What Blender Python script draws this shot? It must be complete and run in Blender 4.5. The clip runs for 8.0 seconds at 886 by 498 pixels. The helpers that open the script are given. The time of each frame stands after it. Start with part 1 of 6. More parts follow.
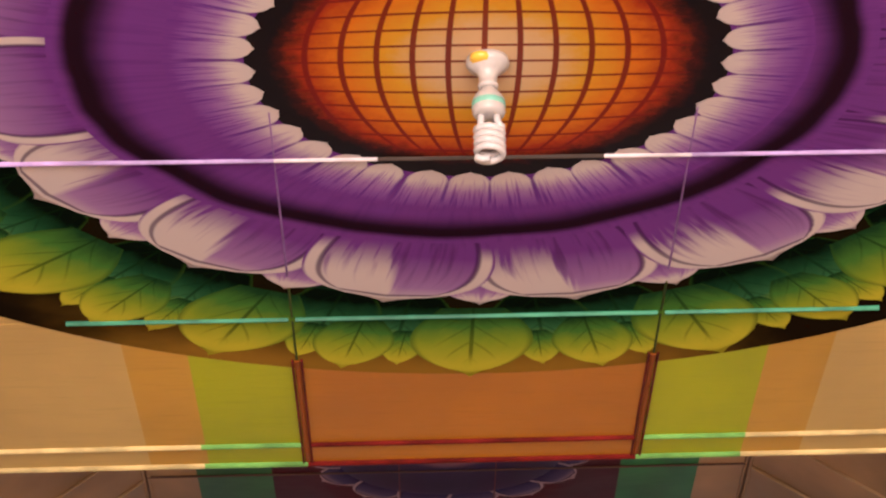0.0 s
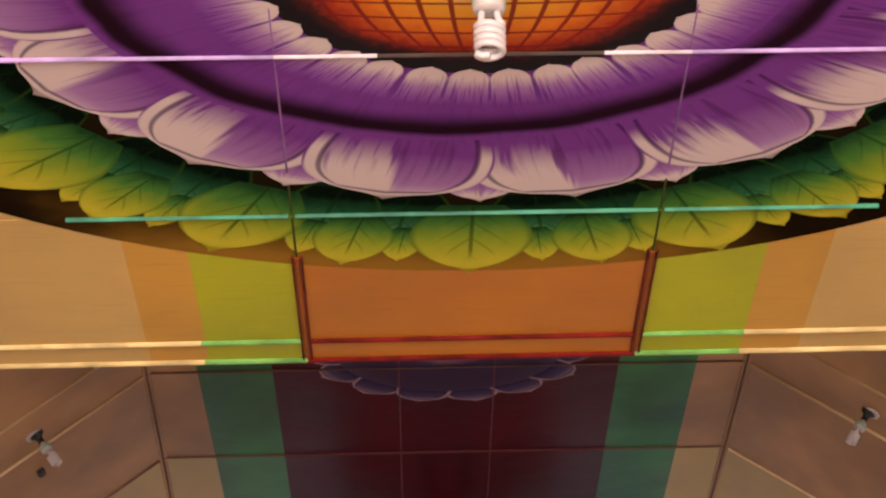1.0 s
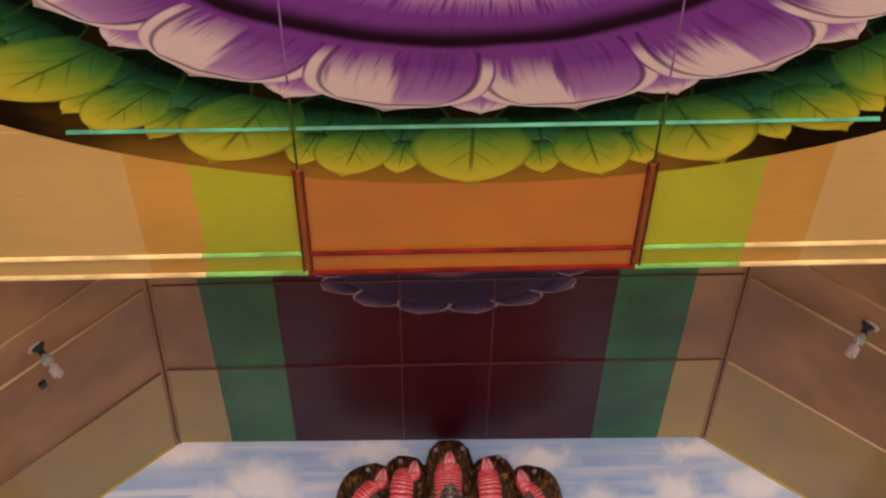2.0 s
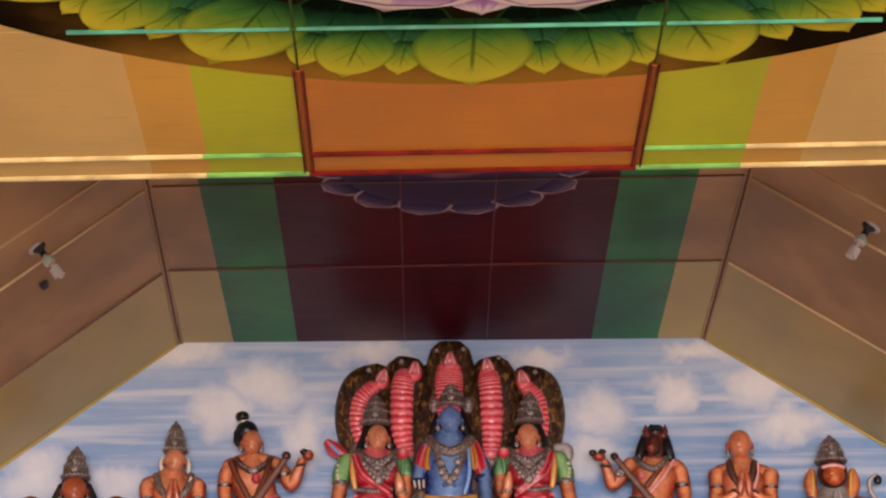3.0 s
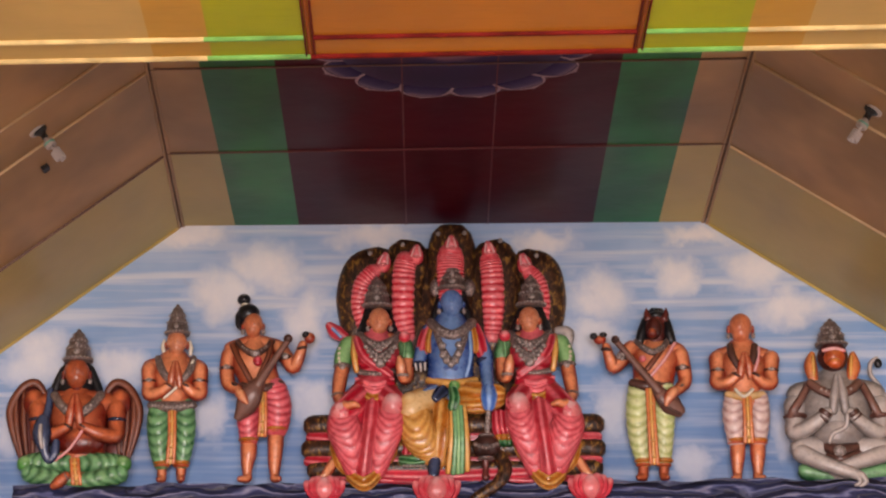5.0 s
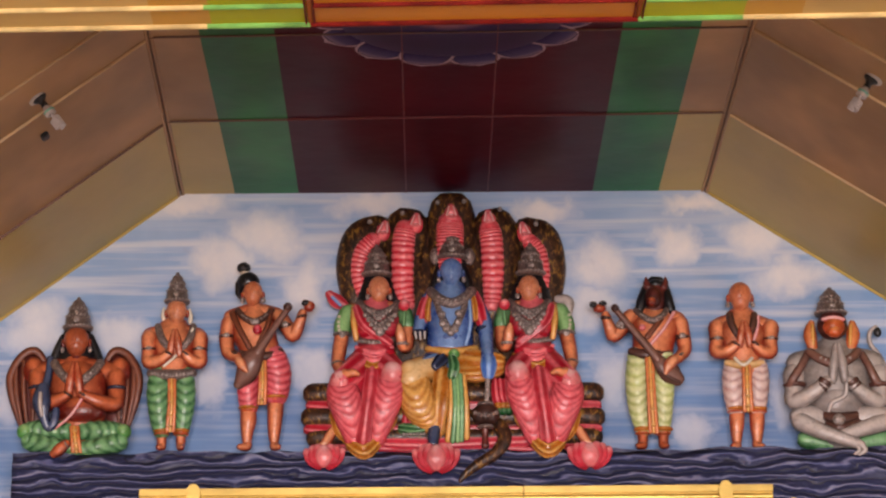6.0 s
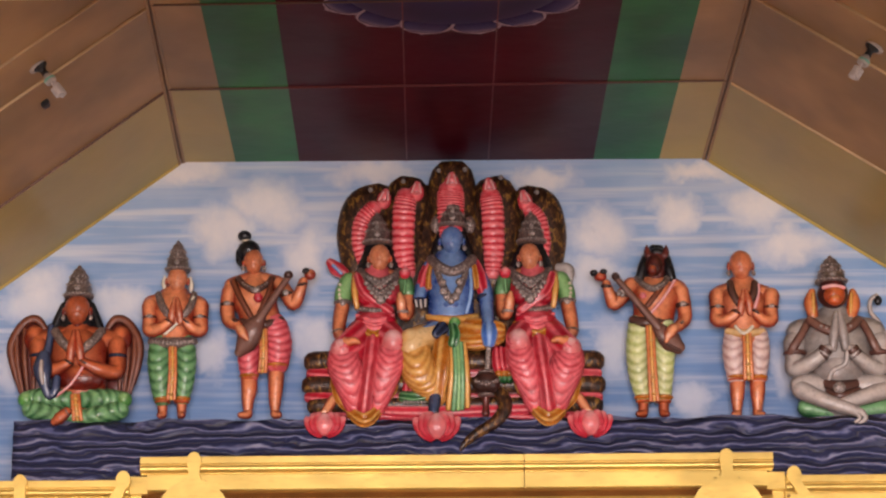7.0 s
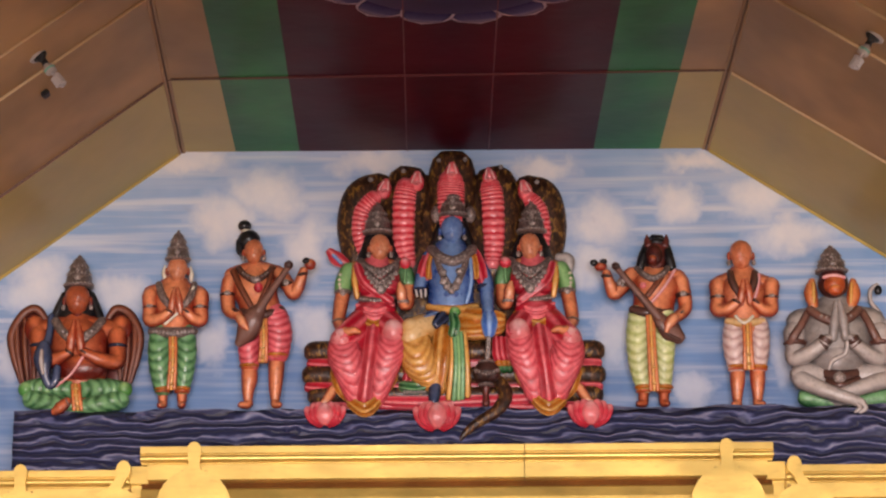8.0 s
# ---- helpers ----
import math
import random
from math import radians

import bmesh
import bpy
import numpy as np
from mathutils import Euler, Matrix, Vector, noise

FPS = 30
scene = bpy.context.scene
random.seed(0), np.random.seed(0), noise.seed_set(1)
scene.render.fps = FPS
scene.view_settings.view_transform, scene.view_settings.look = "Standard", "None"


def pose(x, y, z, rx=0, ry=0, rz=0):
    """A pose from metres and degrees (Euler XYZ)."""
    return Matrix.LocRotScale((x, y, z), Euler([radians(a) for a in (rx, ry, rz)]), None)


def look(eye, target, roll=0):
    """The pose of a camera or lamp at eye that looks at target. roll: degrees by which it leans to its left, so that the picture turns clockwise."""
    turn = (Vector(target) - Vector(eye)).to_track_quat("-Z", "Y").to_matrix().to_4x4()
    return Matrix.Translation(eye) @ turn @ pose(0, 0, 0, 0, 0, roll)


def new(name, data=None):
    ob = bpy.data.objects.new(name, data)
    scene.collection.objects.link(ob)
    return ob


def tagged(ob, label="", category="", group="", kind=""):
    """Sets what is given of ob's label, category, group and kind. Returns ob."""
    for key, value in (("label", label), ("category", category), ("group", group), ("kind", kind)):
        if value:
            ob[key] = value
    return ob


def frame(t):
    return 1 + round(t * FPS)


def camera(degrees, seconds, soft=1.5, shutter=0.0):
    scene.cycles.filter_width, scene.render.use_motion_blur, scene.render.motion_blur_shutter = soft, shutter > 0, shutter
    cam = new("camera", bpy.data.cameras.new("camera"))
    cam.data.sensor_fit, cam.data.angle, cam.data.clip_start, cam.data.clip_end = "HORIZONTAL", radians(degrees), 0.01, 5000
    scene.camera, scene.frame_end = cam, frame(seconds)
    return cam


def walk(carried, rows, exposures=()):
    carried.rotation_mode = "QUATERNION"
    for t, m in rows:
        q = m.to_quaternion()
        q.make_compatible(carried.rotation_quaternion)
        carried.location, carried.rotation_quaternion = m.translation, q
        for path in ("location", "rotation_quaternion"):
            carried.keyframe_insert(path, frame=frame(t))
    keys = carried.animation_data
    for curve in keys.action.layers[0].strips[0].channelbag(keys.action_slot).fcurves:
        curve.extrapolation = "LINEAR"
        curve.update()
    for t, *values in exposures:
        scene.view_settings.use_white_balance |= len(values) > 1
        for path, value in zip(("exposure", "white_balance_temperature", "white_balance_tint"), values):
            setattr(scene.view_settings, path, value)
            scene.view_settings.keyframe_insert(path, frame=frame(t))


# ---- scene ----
cam = camera(19.00, 8.0, soft=2.3)
EYE = 1.5
# seconds, turn to the right, look up, lean, in degrees: a tripod head tilting slowly down
ROWS = [
    (0.0, 0.599, 26.700, 0.943),
    (0.5, 0.581, 25.644, 0.852),
    (1.0, 0.568, 24.470, 0.823),
    (1.5, 0.548, 23.530, 0.780),
    (3.0, 0.476, 20.440, 0.671),
    (3.5, 0.455, 19.382, 0.642),
    (4.0, 0.439, 18.751, 0.622),
    (4.5, 0.421, 18.290, 0.617),
    (6.0, 0.412, 17.234, 0.544),
    (6.5, 0.409, 16.842, 0.532),
    (7.0, 0.390, 16.546, 0.524),
    (7.5, 0.385, 16.417, 0.523),
    (8.0, 0.384, 16.325, 0.529),
]
walk(cam, [(t, pose(0, 0, EYE, 0, 0, -turn) @ pose(0, 0, 0, 90 + up, 0, 0) @ pose(0, 0, 0, 0, 0, -lean)) for t, turn, up, lean in ROWS])

# ---- light: daylight through the unseen open end of the hall, fill lamps in added side doorways ----
scene.view_settings.exposure = 0.0
world = bpy.data.worlds.new("world")
scene.world = world
world.use_nodes = True
sky_node = world.node_tree.nodes.new("ShaderNodeTexSky")
sky_node.sky_type = "NISHITA"
sky_node.sun_disc = False
sky_node.sun_elevation, sky_node.sun_rotation = radians(48), radians(200)
world.node_tree.nodes["Background"].inputs["Strength"].default_value = 0.12
world.node_tree.links.new(sky_node.outputs["Color"], world.node_tree.nodes["Background"].inputs["Color"])


def area_lamp(name, m, wide, high, watts, color):
    lamp = bpy.data.lights.new(name, "AREA")
    lamp.shape, lamp.size, lamp.size_y, lamp.energy, lamp.color = "RECTANGLE", wide, high, watts, color
    ob = new(name, lamp)
    ob.matrix_world = m
    return ob


DAY = (1.0, 0.865, 0.86)
area_lamp("daylight_rear", look((0.1, -3.95, 2.15), (0.1, 10, 2.15)), 5.4, 3.8, 1840, DAY)
# added fill from both sides; no doorway is known there
area_lamp("daylight_west", look((-3.75, 2.6, 1.5), (6, 2.6, 1.5)), 3.4, 2.6, 8, DAY)
area_lamp("daylight_east", look((3.95, 2.6, 1.5), (-6, 2.6, 1.5)), 3.4, 2.6, 8, DAY)
area_lamp("daylight_west_front", look((-3.75, 9.9, 2.1), (6, 9.9, 2.1)), 2.6, 3.6, 30, DAY)
area_lamp("daylight_east_front", look((3.95, 9.9, 2.1), (-6, 9.9, 2.1)), 2.6, 3.6, 55, DAY)

# ---- materials ----
class Shade:
    """A node material under construction."""

    def __init__(self, name):
        self.mat = bpy.data.materials.new(name)
        self.mat.use_nodes = True
        self.tree = self.mat.node_tree
        self.bsdf = self.tree.nodes["Principled BSDF"]

    def put(self, socket, value):
        if isinstance(value, bpy.types.NodeSocket):
            self.tree.links.new(value, socket)
        elif isinstance(value, tuple) and len(value) == 3 and socket.type == "RGBA":
            socket.default_value = (*value, 1)
        else:
            socket.default_value = value

    def math(self, op, a, b=0.0, c=0.0):
        n = self.tree.nodes.new("ShaderNodeMath")
        n.operation = op
        for s, v in zip(n.inputs, (a, b, c)):
            self.put(s, v)
        return n.outputs[0]

    def mix(self, f, a, b, blend="MIX"):
        n = self.tree.nodes.new("ShaderNodeMix")
        n.data_type, n.blend_type = "RGBA", blend
        self.put(n.inputs[0], f), self.put(n.inputs[6], a), self.put(n.inputs[7], b)
        return n.outputs[2]

    def step(self, v, lo, hi):
        n = self.tree.nodes.new("ShaderNodeMapRange")
        n.interpolation_type = "SMOOTHSTEP"
        self.put(n.inputs[0], v), self.put(n.inputs[1], lo), self.put(n.inputs[2], hi)
        return n.outputs[0]

    def coord(self, kind="Object"):
        return self.tree.nodes.new("ShaderNodeTexCoord").outputs[kind]

    def place(self):
        return self.tree.nodes.new("ShaderNodeNewGeometry").outputs["Position"]

    def chance(self):
        return self.tree.nodes.new("ShaderNodeObjectInfo").outputs["Random"]

    def scaled(self, v, s, at=(0, 0, 0)):
        n = self.tree.nodes.new("ShaderNodeMapping")
        self.put(n.inputs[0], v)
        n.inputs[1].default_value, n.inputs[3].default_value = at, s
        return n.outputs[0]

    def split(self, v):
        n = self.tree.nodes.new("ShaderNodeSeparateXYZ")
        self.put(n.inputs[0], v)
        return n.outputs

    def join(self, x, y, z):
        n = self.tree.nodes.new("ShaderNodeCombineXYZ")
        for s, v in zip(n.inputs, (x, y, z)):
            self.put(s, v)
        return n.outputs[0]

    def noise(self, v, scale, detail=3.0, rough=0.55, warp=0.0):
        n = self.tree.nodes.new("ShaderNodeTexNoise")
        self.put(n.inputs["Vector"], v)
        n.inputs["Scale"].default_value, n.inputs["Detail"].default_value = scale, detail
        n.inputs["Roughness"].default_value, n.inputs["Distortion"].default_value = rough, warp
        return n.outputs["Fac"]

    def ramp(self, f, *stops):
        n = self.tree.nodes.new("ShaderNodeValToRGB")
        self.put(n.inputs[0], f)
        e = n.color_ramp.elements
        while len(e) < len(stops):
            e.new(0.5)
        for el, (at, col) in zip(e, stops):
            el.position, el.color = at, (*col, 1)
        return n.outputs[0]

    def done(self, color, rough=0.5, metal=0.0, height=None, depth=0.002, strength=0.5, spec=0.5):
        self.put(self.bsdf.inputs["Base Color"], color)
        self.put(self.bsdf.inputs["Roughness"], rough)
        self.put(self.bsdf.inputs["Metallic"], metal)
        self.put(self.bsdf.inputs["Specular IOR Level"], spec)
        if height is not None:
            n = self.tree.nodes.new("ShaderNodeBump")
            n.inputs["Strength"].default_value, n.inputs["Distance"].default_value = strength, depth
            self.put(n.inputs["Height"], height)
            self.tree.links.new(n.outputs[0], self.bsdf.inputs["Normal"])
        return self.mat


def shaded(c, k):
    return tuple(max(0.0, min(1.0, v * k)) for v in c)


def paint(name, color, rough=0.45, var=0.18, grain=14.0, stain=1.6, metal=0.0, bump=0.3, spec=0.5):
    """Brushed paint: broad uneven coats, fine grain, faint relief."""
    g = Shade(name)
    p = g.place()
    big, fine = g.noise(p, stain, 4), g.noise(p, grain, 5)
    c = g.mix(g.step(big, 0.3, 0.7), shaded(color, 1 - var), shaded(color, 1 + var * 0.6))
    c = g.mix(g.math("MULTIPLY", g.step(fine, 0.45, 0.8), 0.5), c, shaded(color, 1 - 1.4 * var))
    r = g.math("MULTIPLY_ADD", fine, 0.25, rough - 0.12)
    return g.done(c, r, metal, fine, 0.004, bump, spec)


def board_paint(name, color, rough=0.42, var=0.14, spec=0.08, wave=0.25, grainy=0.35):
    """Paint on ceiling boards: drifting coats and faint grain along the boards."""
    g = Shade(name)
    p = g.place()
    drift = g.noise(g.scaled(p, (1.0, 0.7, 1.0)), 1.7, 3)
    grain = g.noise(g.scaled(p, (2.0, 22.0, 2.0)), 2.2, 5, 0.6, 0.4)
    spot = g.noise(p, 34, 2)
    c = g.mix(g.step(drift, 0.3, 0.72), shaded(color, 1 - var), shaded(color, 1 + var * 0.5))
    c = g.mix(g.math("MULTIPLY", g.step(grain, 0.5, 0.75), grainy), c, shaded(color, 1 - 2 * var))
    c = g.mix(g.math("MULTIPLY", g.step(spot, 0.72, 0.8), 0.15), c, shaded(color, 0.6))
    return g.done(c, g.math("MULTIPLY_ADD", drift, 0.2, rough - 0.1), 0, g.math("ADD", drift, g.math("MULTIPLY", g.noise(p, 6.5, 2), 0.35)), 0.03, wave, spec)


M_TAN = board_paint("tan board paint", (0.63, 0.42, 0.125))
M_OCHRE = board_paint("ochre board paint", (0.61, 0.335, 0.045))
M_LIME = board_paint("lime board paint", (0.44, 0.47, 0.009))
M_ORANGE = board_paint("burnt orange board paint", (0.53, 0.195, 0.016))
M_FAR_TAN = board_paint("dull buff board paint", (0.40, 0.235, 0.104), 0.40, 0.36, 0.2, 0.22, 0.06)
M_FAR_BUFF = board_paint("ochre buff board paint", (0.47, 0.345, 0.10), 0.40, 0.18, 0.35, 0.22, 0.06)
M_FAR_GREEN = board_paint("sea green board paint", (0.028, 0.175, 0.050), 0.34, 0.5, 0.16, 0.22, 0.1)
M_MAROON = board_paint("maroon board paint", (0.058, 0.0021, 0.008), 0.38, 0.3, 0.09, 0.22, 0.1)
M_CREAM_BATTEN = paint("cream batten paint", (0.66, 0.50, 0.21), 0.4, 0.35, 9, 6, spec=0.25)
M_GREEN_BATTEN = paint("mint batten paint", (0.17, 0.40, 0.09), 0.4, 0.4, 9, 6, spec=0.25)
M_TEAL_BATTEN = paint("teal batten paint", (0.045, 0.23, 0.12), 0.4, 0.5, 9, 5, spec=0.2)
M_RED_BATTEN = paint("red batten paint", (0.15, 0.010, 0.007), 0.5, 0.5, 9, 6, spec=0.08)
M_LILAC_BATTEN = paint("lilac batten paint", (0.42, 0.27, 0.50), 0.4, 0.5, 9, 5, spec=0.2)
M_PALE_BATTEN = paint("pale batten paint", (0.60, 0.50, 0.50), 0.4, 0.4, 9, 6, spec=0.2)
M_MAUVE_BATTEN = paint("mauve batten paint", (0.24, 0.12, 0.30), 0.5, 0.4, 9, 5, spec=0.1)
M_MOSS_BATTEN = paint("moss batten paint", (0.045, 0.065, 0.010), 0.5, spec=0.06)
M_RUST_BATTEN = paint("rust batten paint", (0.32, 0.085, 0.012), 0.5, spec=0.06)
M_DARK_JOINT = paint("dark joint", (0.05, 0.03, 0.02), 0.8)
M_PLASTER = paint("cream plaster", (0.62, 0.50, 0.36), 0.8, 0.12, 30)
M_EARTH = paint("swept earth", (0.22, 0.15, 0.09), 0.9, 0.2, 6, 0.4)
M_FLOOR = paint("polished stone floor", (0.20, 0.082, 0.03), 0.35, 0.2, 9)


# cloud puffs on the end wall: middle across and up, half width and height
PUFFS = ((-0.82, 5.61, 0.17, 0.13), (-1.04, 5.46, 0.13, 0.14), (-1.23, 5.79, 0.21, 0.07), (-0.26, 5.78, 0.17, 0.07), (-1.97, 5.13, 0.17, 0.14),
         (-0.60, 5.32, 0.13, 0.18), (0.90, 5.44, 0.16, 0.13), (1.29, 5.55, 0.11, 0.11), (1.72, 5.59, 0.16, 0.13), (1.42, 5.76, 0.17, 0.06),
         (0.94, 4.83, 0.10, 0.16), (-0.56, 4.88, 0.12, 0.13), (1.34, 4.56, 0.10, 0.10), (-1.58, 5.08, 0.17, 0.10), (0.63, 5.73, 0.14, 0.07),
         (1.87, 5.36, 0.20, 0.09), (-1.10, 4.80, 0.08, 0.12), (0.84, 5.21, 0.17, 0.09), (-2.10, 4.73, 0.07, 0.12), (1.81, 4.70, 0.08, 0.12))


def sky_paint():
    """Blue wash with airbrushed white puffs and thin level streaks; the dimmer lower wall is coloured in."""
    g = Shade("painted sky")
    p = g.place()
    x, y, z = g.split(p)
    flat = g.join(x, 0.0, z)
    wx = g.math("ADD", x, g.math("MULTIPLY_ADD", g.noise(flat, 5.0, 4), 0.34, -0.17))
    wz = g.math("ADD", z, g.math("MULTIPLY_ADD", g.noise(g.scaled(flat, (1, 1, 1), (5.0, 0, 2.0)), 5.0, 4), 0.26, -0.13))
    cloud = 0.0
    for px, pz, rx, rz in PUFFS:
        dx = g.math("MULTIPLY_ADD", wx, 1 / rx, -px / rx)
        dz = g.math("MULTIPLY_ADD", wz, 1 / rz, -pz / rz)
        cloud = g.math("MAXIMUM", cloud, g.step(g.math("MULTIPLY_ADD", dx, dx, g.math("MULTIPLY", dz, dz)), 2.2, -0.2))
    streak = g.noise(g.scaled(flat, (0.42, 1, 9.5)), 1.9, 3, 0.5, 0.2)
    thin = g.noise(g.scaled(flat, (0.5, 1, 14.0), (1.3, 0, 0.4)), 1.6, 2, 0.5, 0.1)
    haze = g.math("ADD", g.math("MULTIPLY", g.step(streak, 0.42, 0.70), 0.55), g.math("MULTIPLY", g.step(thin, 0.5, 0.74), 0.2))
    f = g.math("MAXIMUM", g.math("MULTIPLY", cloud, g.math("MULTIPLY_ADD", g.noise(flat, 9.0, 4), 0.5, 0.62)), haze)
    # deeper blue low down carries the dimmer light there
    wash = g.math("MULTIPLY_ADD", g.noise(flat, 2.4, 3), 0.9, g.step(z, 4.5, 5.8))
    blue = g.ramp(g.math("MULTIPLY_ADD", wash, 0.6, -0.1), (0.0, (0.085, 0.185, 0.42)), (0.45, (0.20, 0.37, 0.67)), (1.0, (0.50, 0.65, 0.86)))
    # clouds dulled low down: the shade on the lower wall, as colour
    c = g.mix(g.math("MULTIPLY", f, g.math("MULTIPLY_ADD", g.step(z, 4.4, 5.6), 0.45, 0.55)), blue, (0.94, 0.92, 0.91))
    c = g.mix(g.math("MULTIPLY", g.step(g.noise(p, 12, 4), 0.6, 0.8), 0.25), c, (0.40, 0.44, 0.56))
    return g.done(c, 0.5, 0, g.noise(p, 45, 3), 0.003, 0.25)


M_SKY = sky_paint()

# ---- mesh helpers ----
def box(bm, x0, x1, y0, y1, z0, z1, slot=0):
    vs = [bm.verts.new((x, y, z)) for x in (x0, x1) for y in (y0, y1) for z in (z0, z1)]
    for ids in ((0, 1, 3, 2), (4, 6, 7, 5), (0, 4, 5, 1), (2, 3, 7, 6), (0, 2, 6, 4), (1, 5, 7, 3)):
        bm.faces.new([vs[i] for i in ids]).material_index = slot


def mesh_of(name, bm, mats, smooth=False):
    data = bpy.data.meshes.new(name)
    bmesh.ops.recalc_face_normals(bm, faces=bm.faces)
    bm.to_mesh(data)
    bm.free()
    for m in mats if isinstance(mats, (list, tuple)) else (mats,):
        data.materials.append(m)
    if smooth:
        data.shade_smooth()
    return data


def part(name, bm, mats, parent, label="", smooth=False):
    ob = new(name, mesh_of(name, bm, mats, smooth))
    ob.parent = parent
    if label:
        ob["label"] = label
    return ob


def structure(name, bm, mats, label, category):
    return tagged(new(name, mesh_of(name, bm, mats)), label, category, kind="structure")


def rod(bm, a, b, r, sides=8, r2=None, slot=0):
    """A round bar from a to b."""
    a, b = Vector(a), Vector(b)
    q = (b - a).to_track_quat("Z", "Y")
    rings = []
    for p, rr in ((a, r), (b, r if r2 is None else r2)):
        rings.append([bm.verts.new(p + q @ Vector((rr * math.cos(k * math.tau / sides), rr * math.sin(k * math.tau / sides), 0))) for k in range(sides)])
    for k in range(sides):
        bm.faces.new((rings[0][k], rings[0][(k + 1) % sides], rings[1][(k + 1) % sides], rings[1][k])).material_index = slot
    bm.faces.new(rings[0][::-1]).material_index = slot
    bm.faces.new(rings[1]).material_index = slot


# ---- the hall ----
XW, XE, YS, YN = -3.8, 4.0, -4.0, 13.0
LOW, HIGH = 4.7, 5.84            # undersides of the near and the far ceiling
EDGE = 7.87                      # front edge of the near ceiling
LX, RX = -1.257, 1.45            # sides of the far ceiling's flat strip, at the end wall
LS, RS = 0.735, 0.653            # fall of the far ceiling's slopes

bm = bmesh.new()
box(bm, XW - 0.3, XE + 0.3, YS - 0.3, YN + 0.3, -0.2, 0.0)
structure("floor", bm, M_FLOOR, "polished beige stone floor of the hall", "floor")

bm = bmesh.new()
box(bm, -400, 400, -400, 400, -0.6, -0.22)
structure("ground", bm, M_EARTH, "bare swept earth round the hall", "ground")

bm = bmesh.new()
box(bm, XW - 0.2, XE + 0.2, YN, YN + 0.22, 0.0, 6.2)
structure("wall_north", bm, M_SKY, "wall painted as blue sky with white clouds", "wall")
for name, x, s in (("wall_west", XW, -1), ("wall_east", XE, 1)):
    bm = bmesh.new()
    a, b = sorted((x, x + s * 0.22))
    for y0, y1, z0, z1 in ((YS, 0.8, 0, 6.2), (0.8, 4.4, 3.0, 6.2), (4.4, 8.5, 0, 6.2), (8.5, 11.3, 4.0, 6.2), (11.3, YN, 0, 6.2), (0.8, 4.4, 0, 0.12), (8.5, 11.3, 0, 0.12)):
        box(bm, a, b, y0, y1, z0, z1)
    structure(name, bm, M_PLASTER, "plain cream plaster side wall, unseen, with doorways added for fill lamps", "wall")
bm = bmesh.new()
for x0, x1, z0, z1 in ((XW - 0.22, -2.7, 0, 6.2), (2.9, XE + 0.22, 0, 6.2), (-2.7, 2.9, 4.45, 6.2)):
    box(bm, x0, x1, YS - 0.22, YS, z0, z1)
structure("wall_south", bm, M_PLASTER, "plain cream plaster end wall with wide opening", "wall")

def skew(x, y):
    """The joints of both ceilings run a little askew of the walls."""
    if y < EDGE + 0.1:
        return 0.028 * max(0.0, min(1.0, (y - 5.2) / 2.4)) * (x - 0.07)
    return 0.028 * max(0.0, min(1.0, (YN - y) / 1.0)) * (x - 0.07)


def draw_in(x, y):
    """The raised strip narrows a little towards its front end."""
    if y < EDGE - 0.3 or not (x < -1.0 or x > 1.25):
        return 0.0
    share = min(1.0, (-1.0 - x) / 0.2) if x < 0 else min(1.0, (x - 1.25) / 0.2)
    return (0.025 if x < 0 else -0.010) * max(0.0, YN - y) * share


def settle(bm, raised):
    for v in bm.verts:
        x, y = v.co.x, v.co.y
        v.co.y -= skew(x, y)
        if raised:
            v.co.x += draw_in(x, y)


# near ceiling: flat boards in painted stripes
STRIPES = ((XW, -0.862, 0), (-0.862, -0.676, 1), (-0.676, -0.36, 2), (-0.36, 0.685, 3), (0.685, 1.018, 2), (1.018, 1.204, 1), (1.204, XE, 0))
ROWS_Y = (YS, -1.6, -0.66, 0.28, 1.2, 2.1, 3.0, 3.94, 4.90, 5.84, 6.78, 7.70, EDGE)
JOINTS_X = (-3.48, -2.44, -1.40, -0.36, 0.685, 1.725, 2.765, 3.8)
bm = bmesh.new()
for y0, y1 in zip(ROWS_Y, ROWS_Y[1:]):
    for x0, x1, k in STRIPES:
        cuts = [x0, *[j for j in JOINTS_X if x0 < j < x1], x1]
        for a, b in zip(cuts, cuts[1:]):
            ga = 0.003 if any(abs(a - j) < 1e-4 for j in JOINTS_X) else 0
            gb = 0.003 if any(abs(b - j) < 1e-4 for j in JOINTS_X) else 0
            box(bm, a + ga, b - gb, y0 + 0.003, y1 - (0.003 if y1 < EDGE else 0), LOW, LOW + 0.018, k)
settle(bm, False)
box(bm, XW, XE, YS, EDGE - 0.15, LOW + 0.018, LOW + 0.12, 4)
box(bm, XW, XE, EDGE - 0.27, EDGE - 0.15, LOW + 0.12, 6.15, 4)
near_ceiling = structure("ceiling_near", bm, [M_TAN, M_OCHRE, M_LIME, M_ORANGE, M_DARK_JOINT], "flat boarded ceiling painted in tan, lime and orange stripes", "ceiling")

# far ceiling: flat strip with two slopes, higher than the near one
FAR_Y = (EDGE - 0.2, 8.56, 9.67, 10.78, 11.86, YN)
FAR_STRIPES = ((LX, -0.98, 0), (-0.98, -0.65, 1), (-0.65, -0.095, 2), (-0.095, 0.327, 2), (0.327, 0.87, 2), (0.87, 1.212, 1), (1.212, RX, 0))


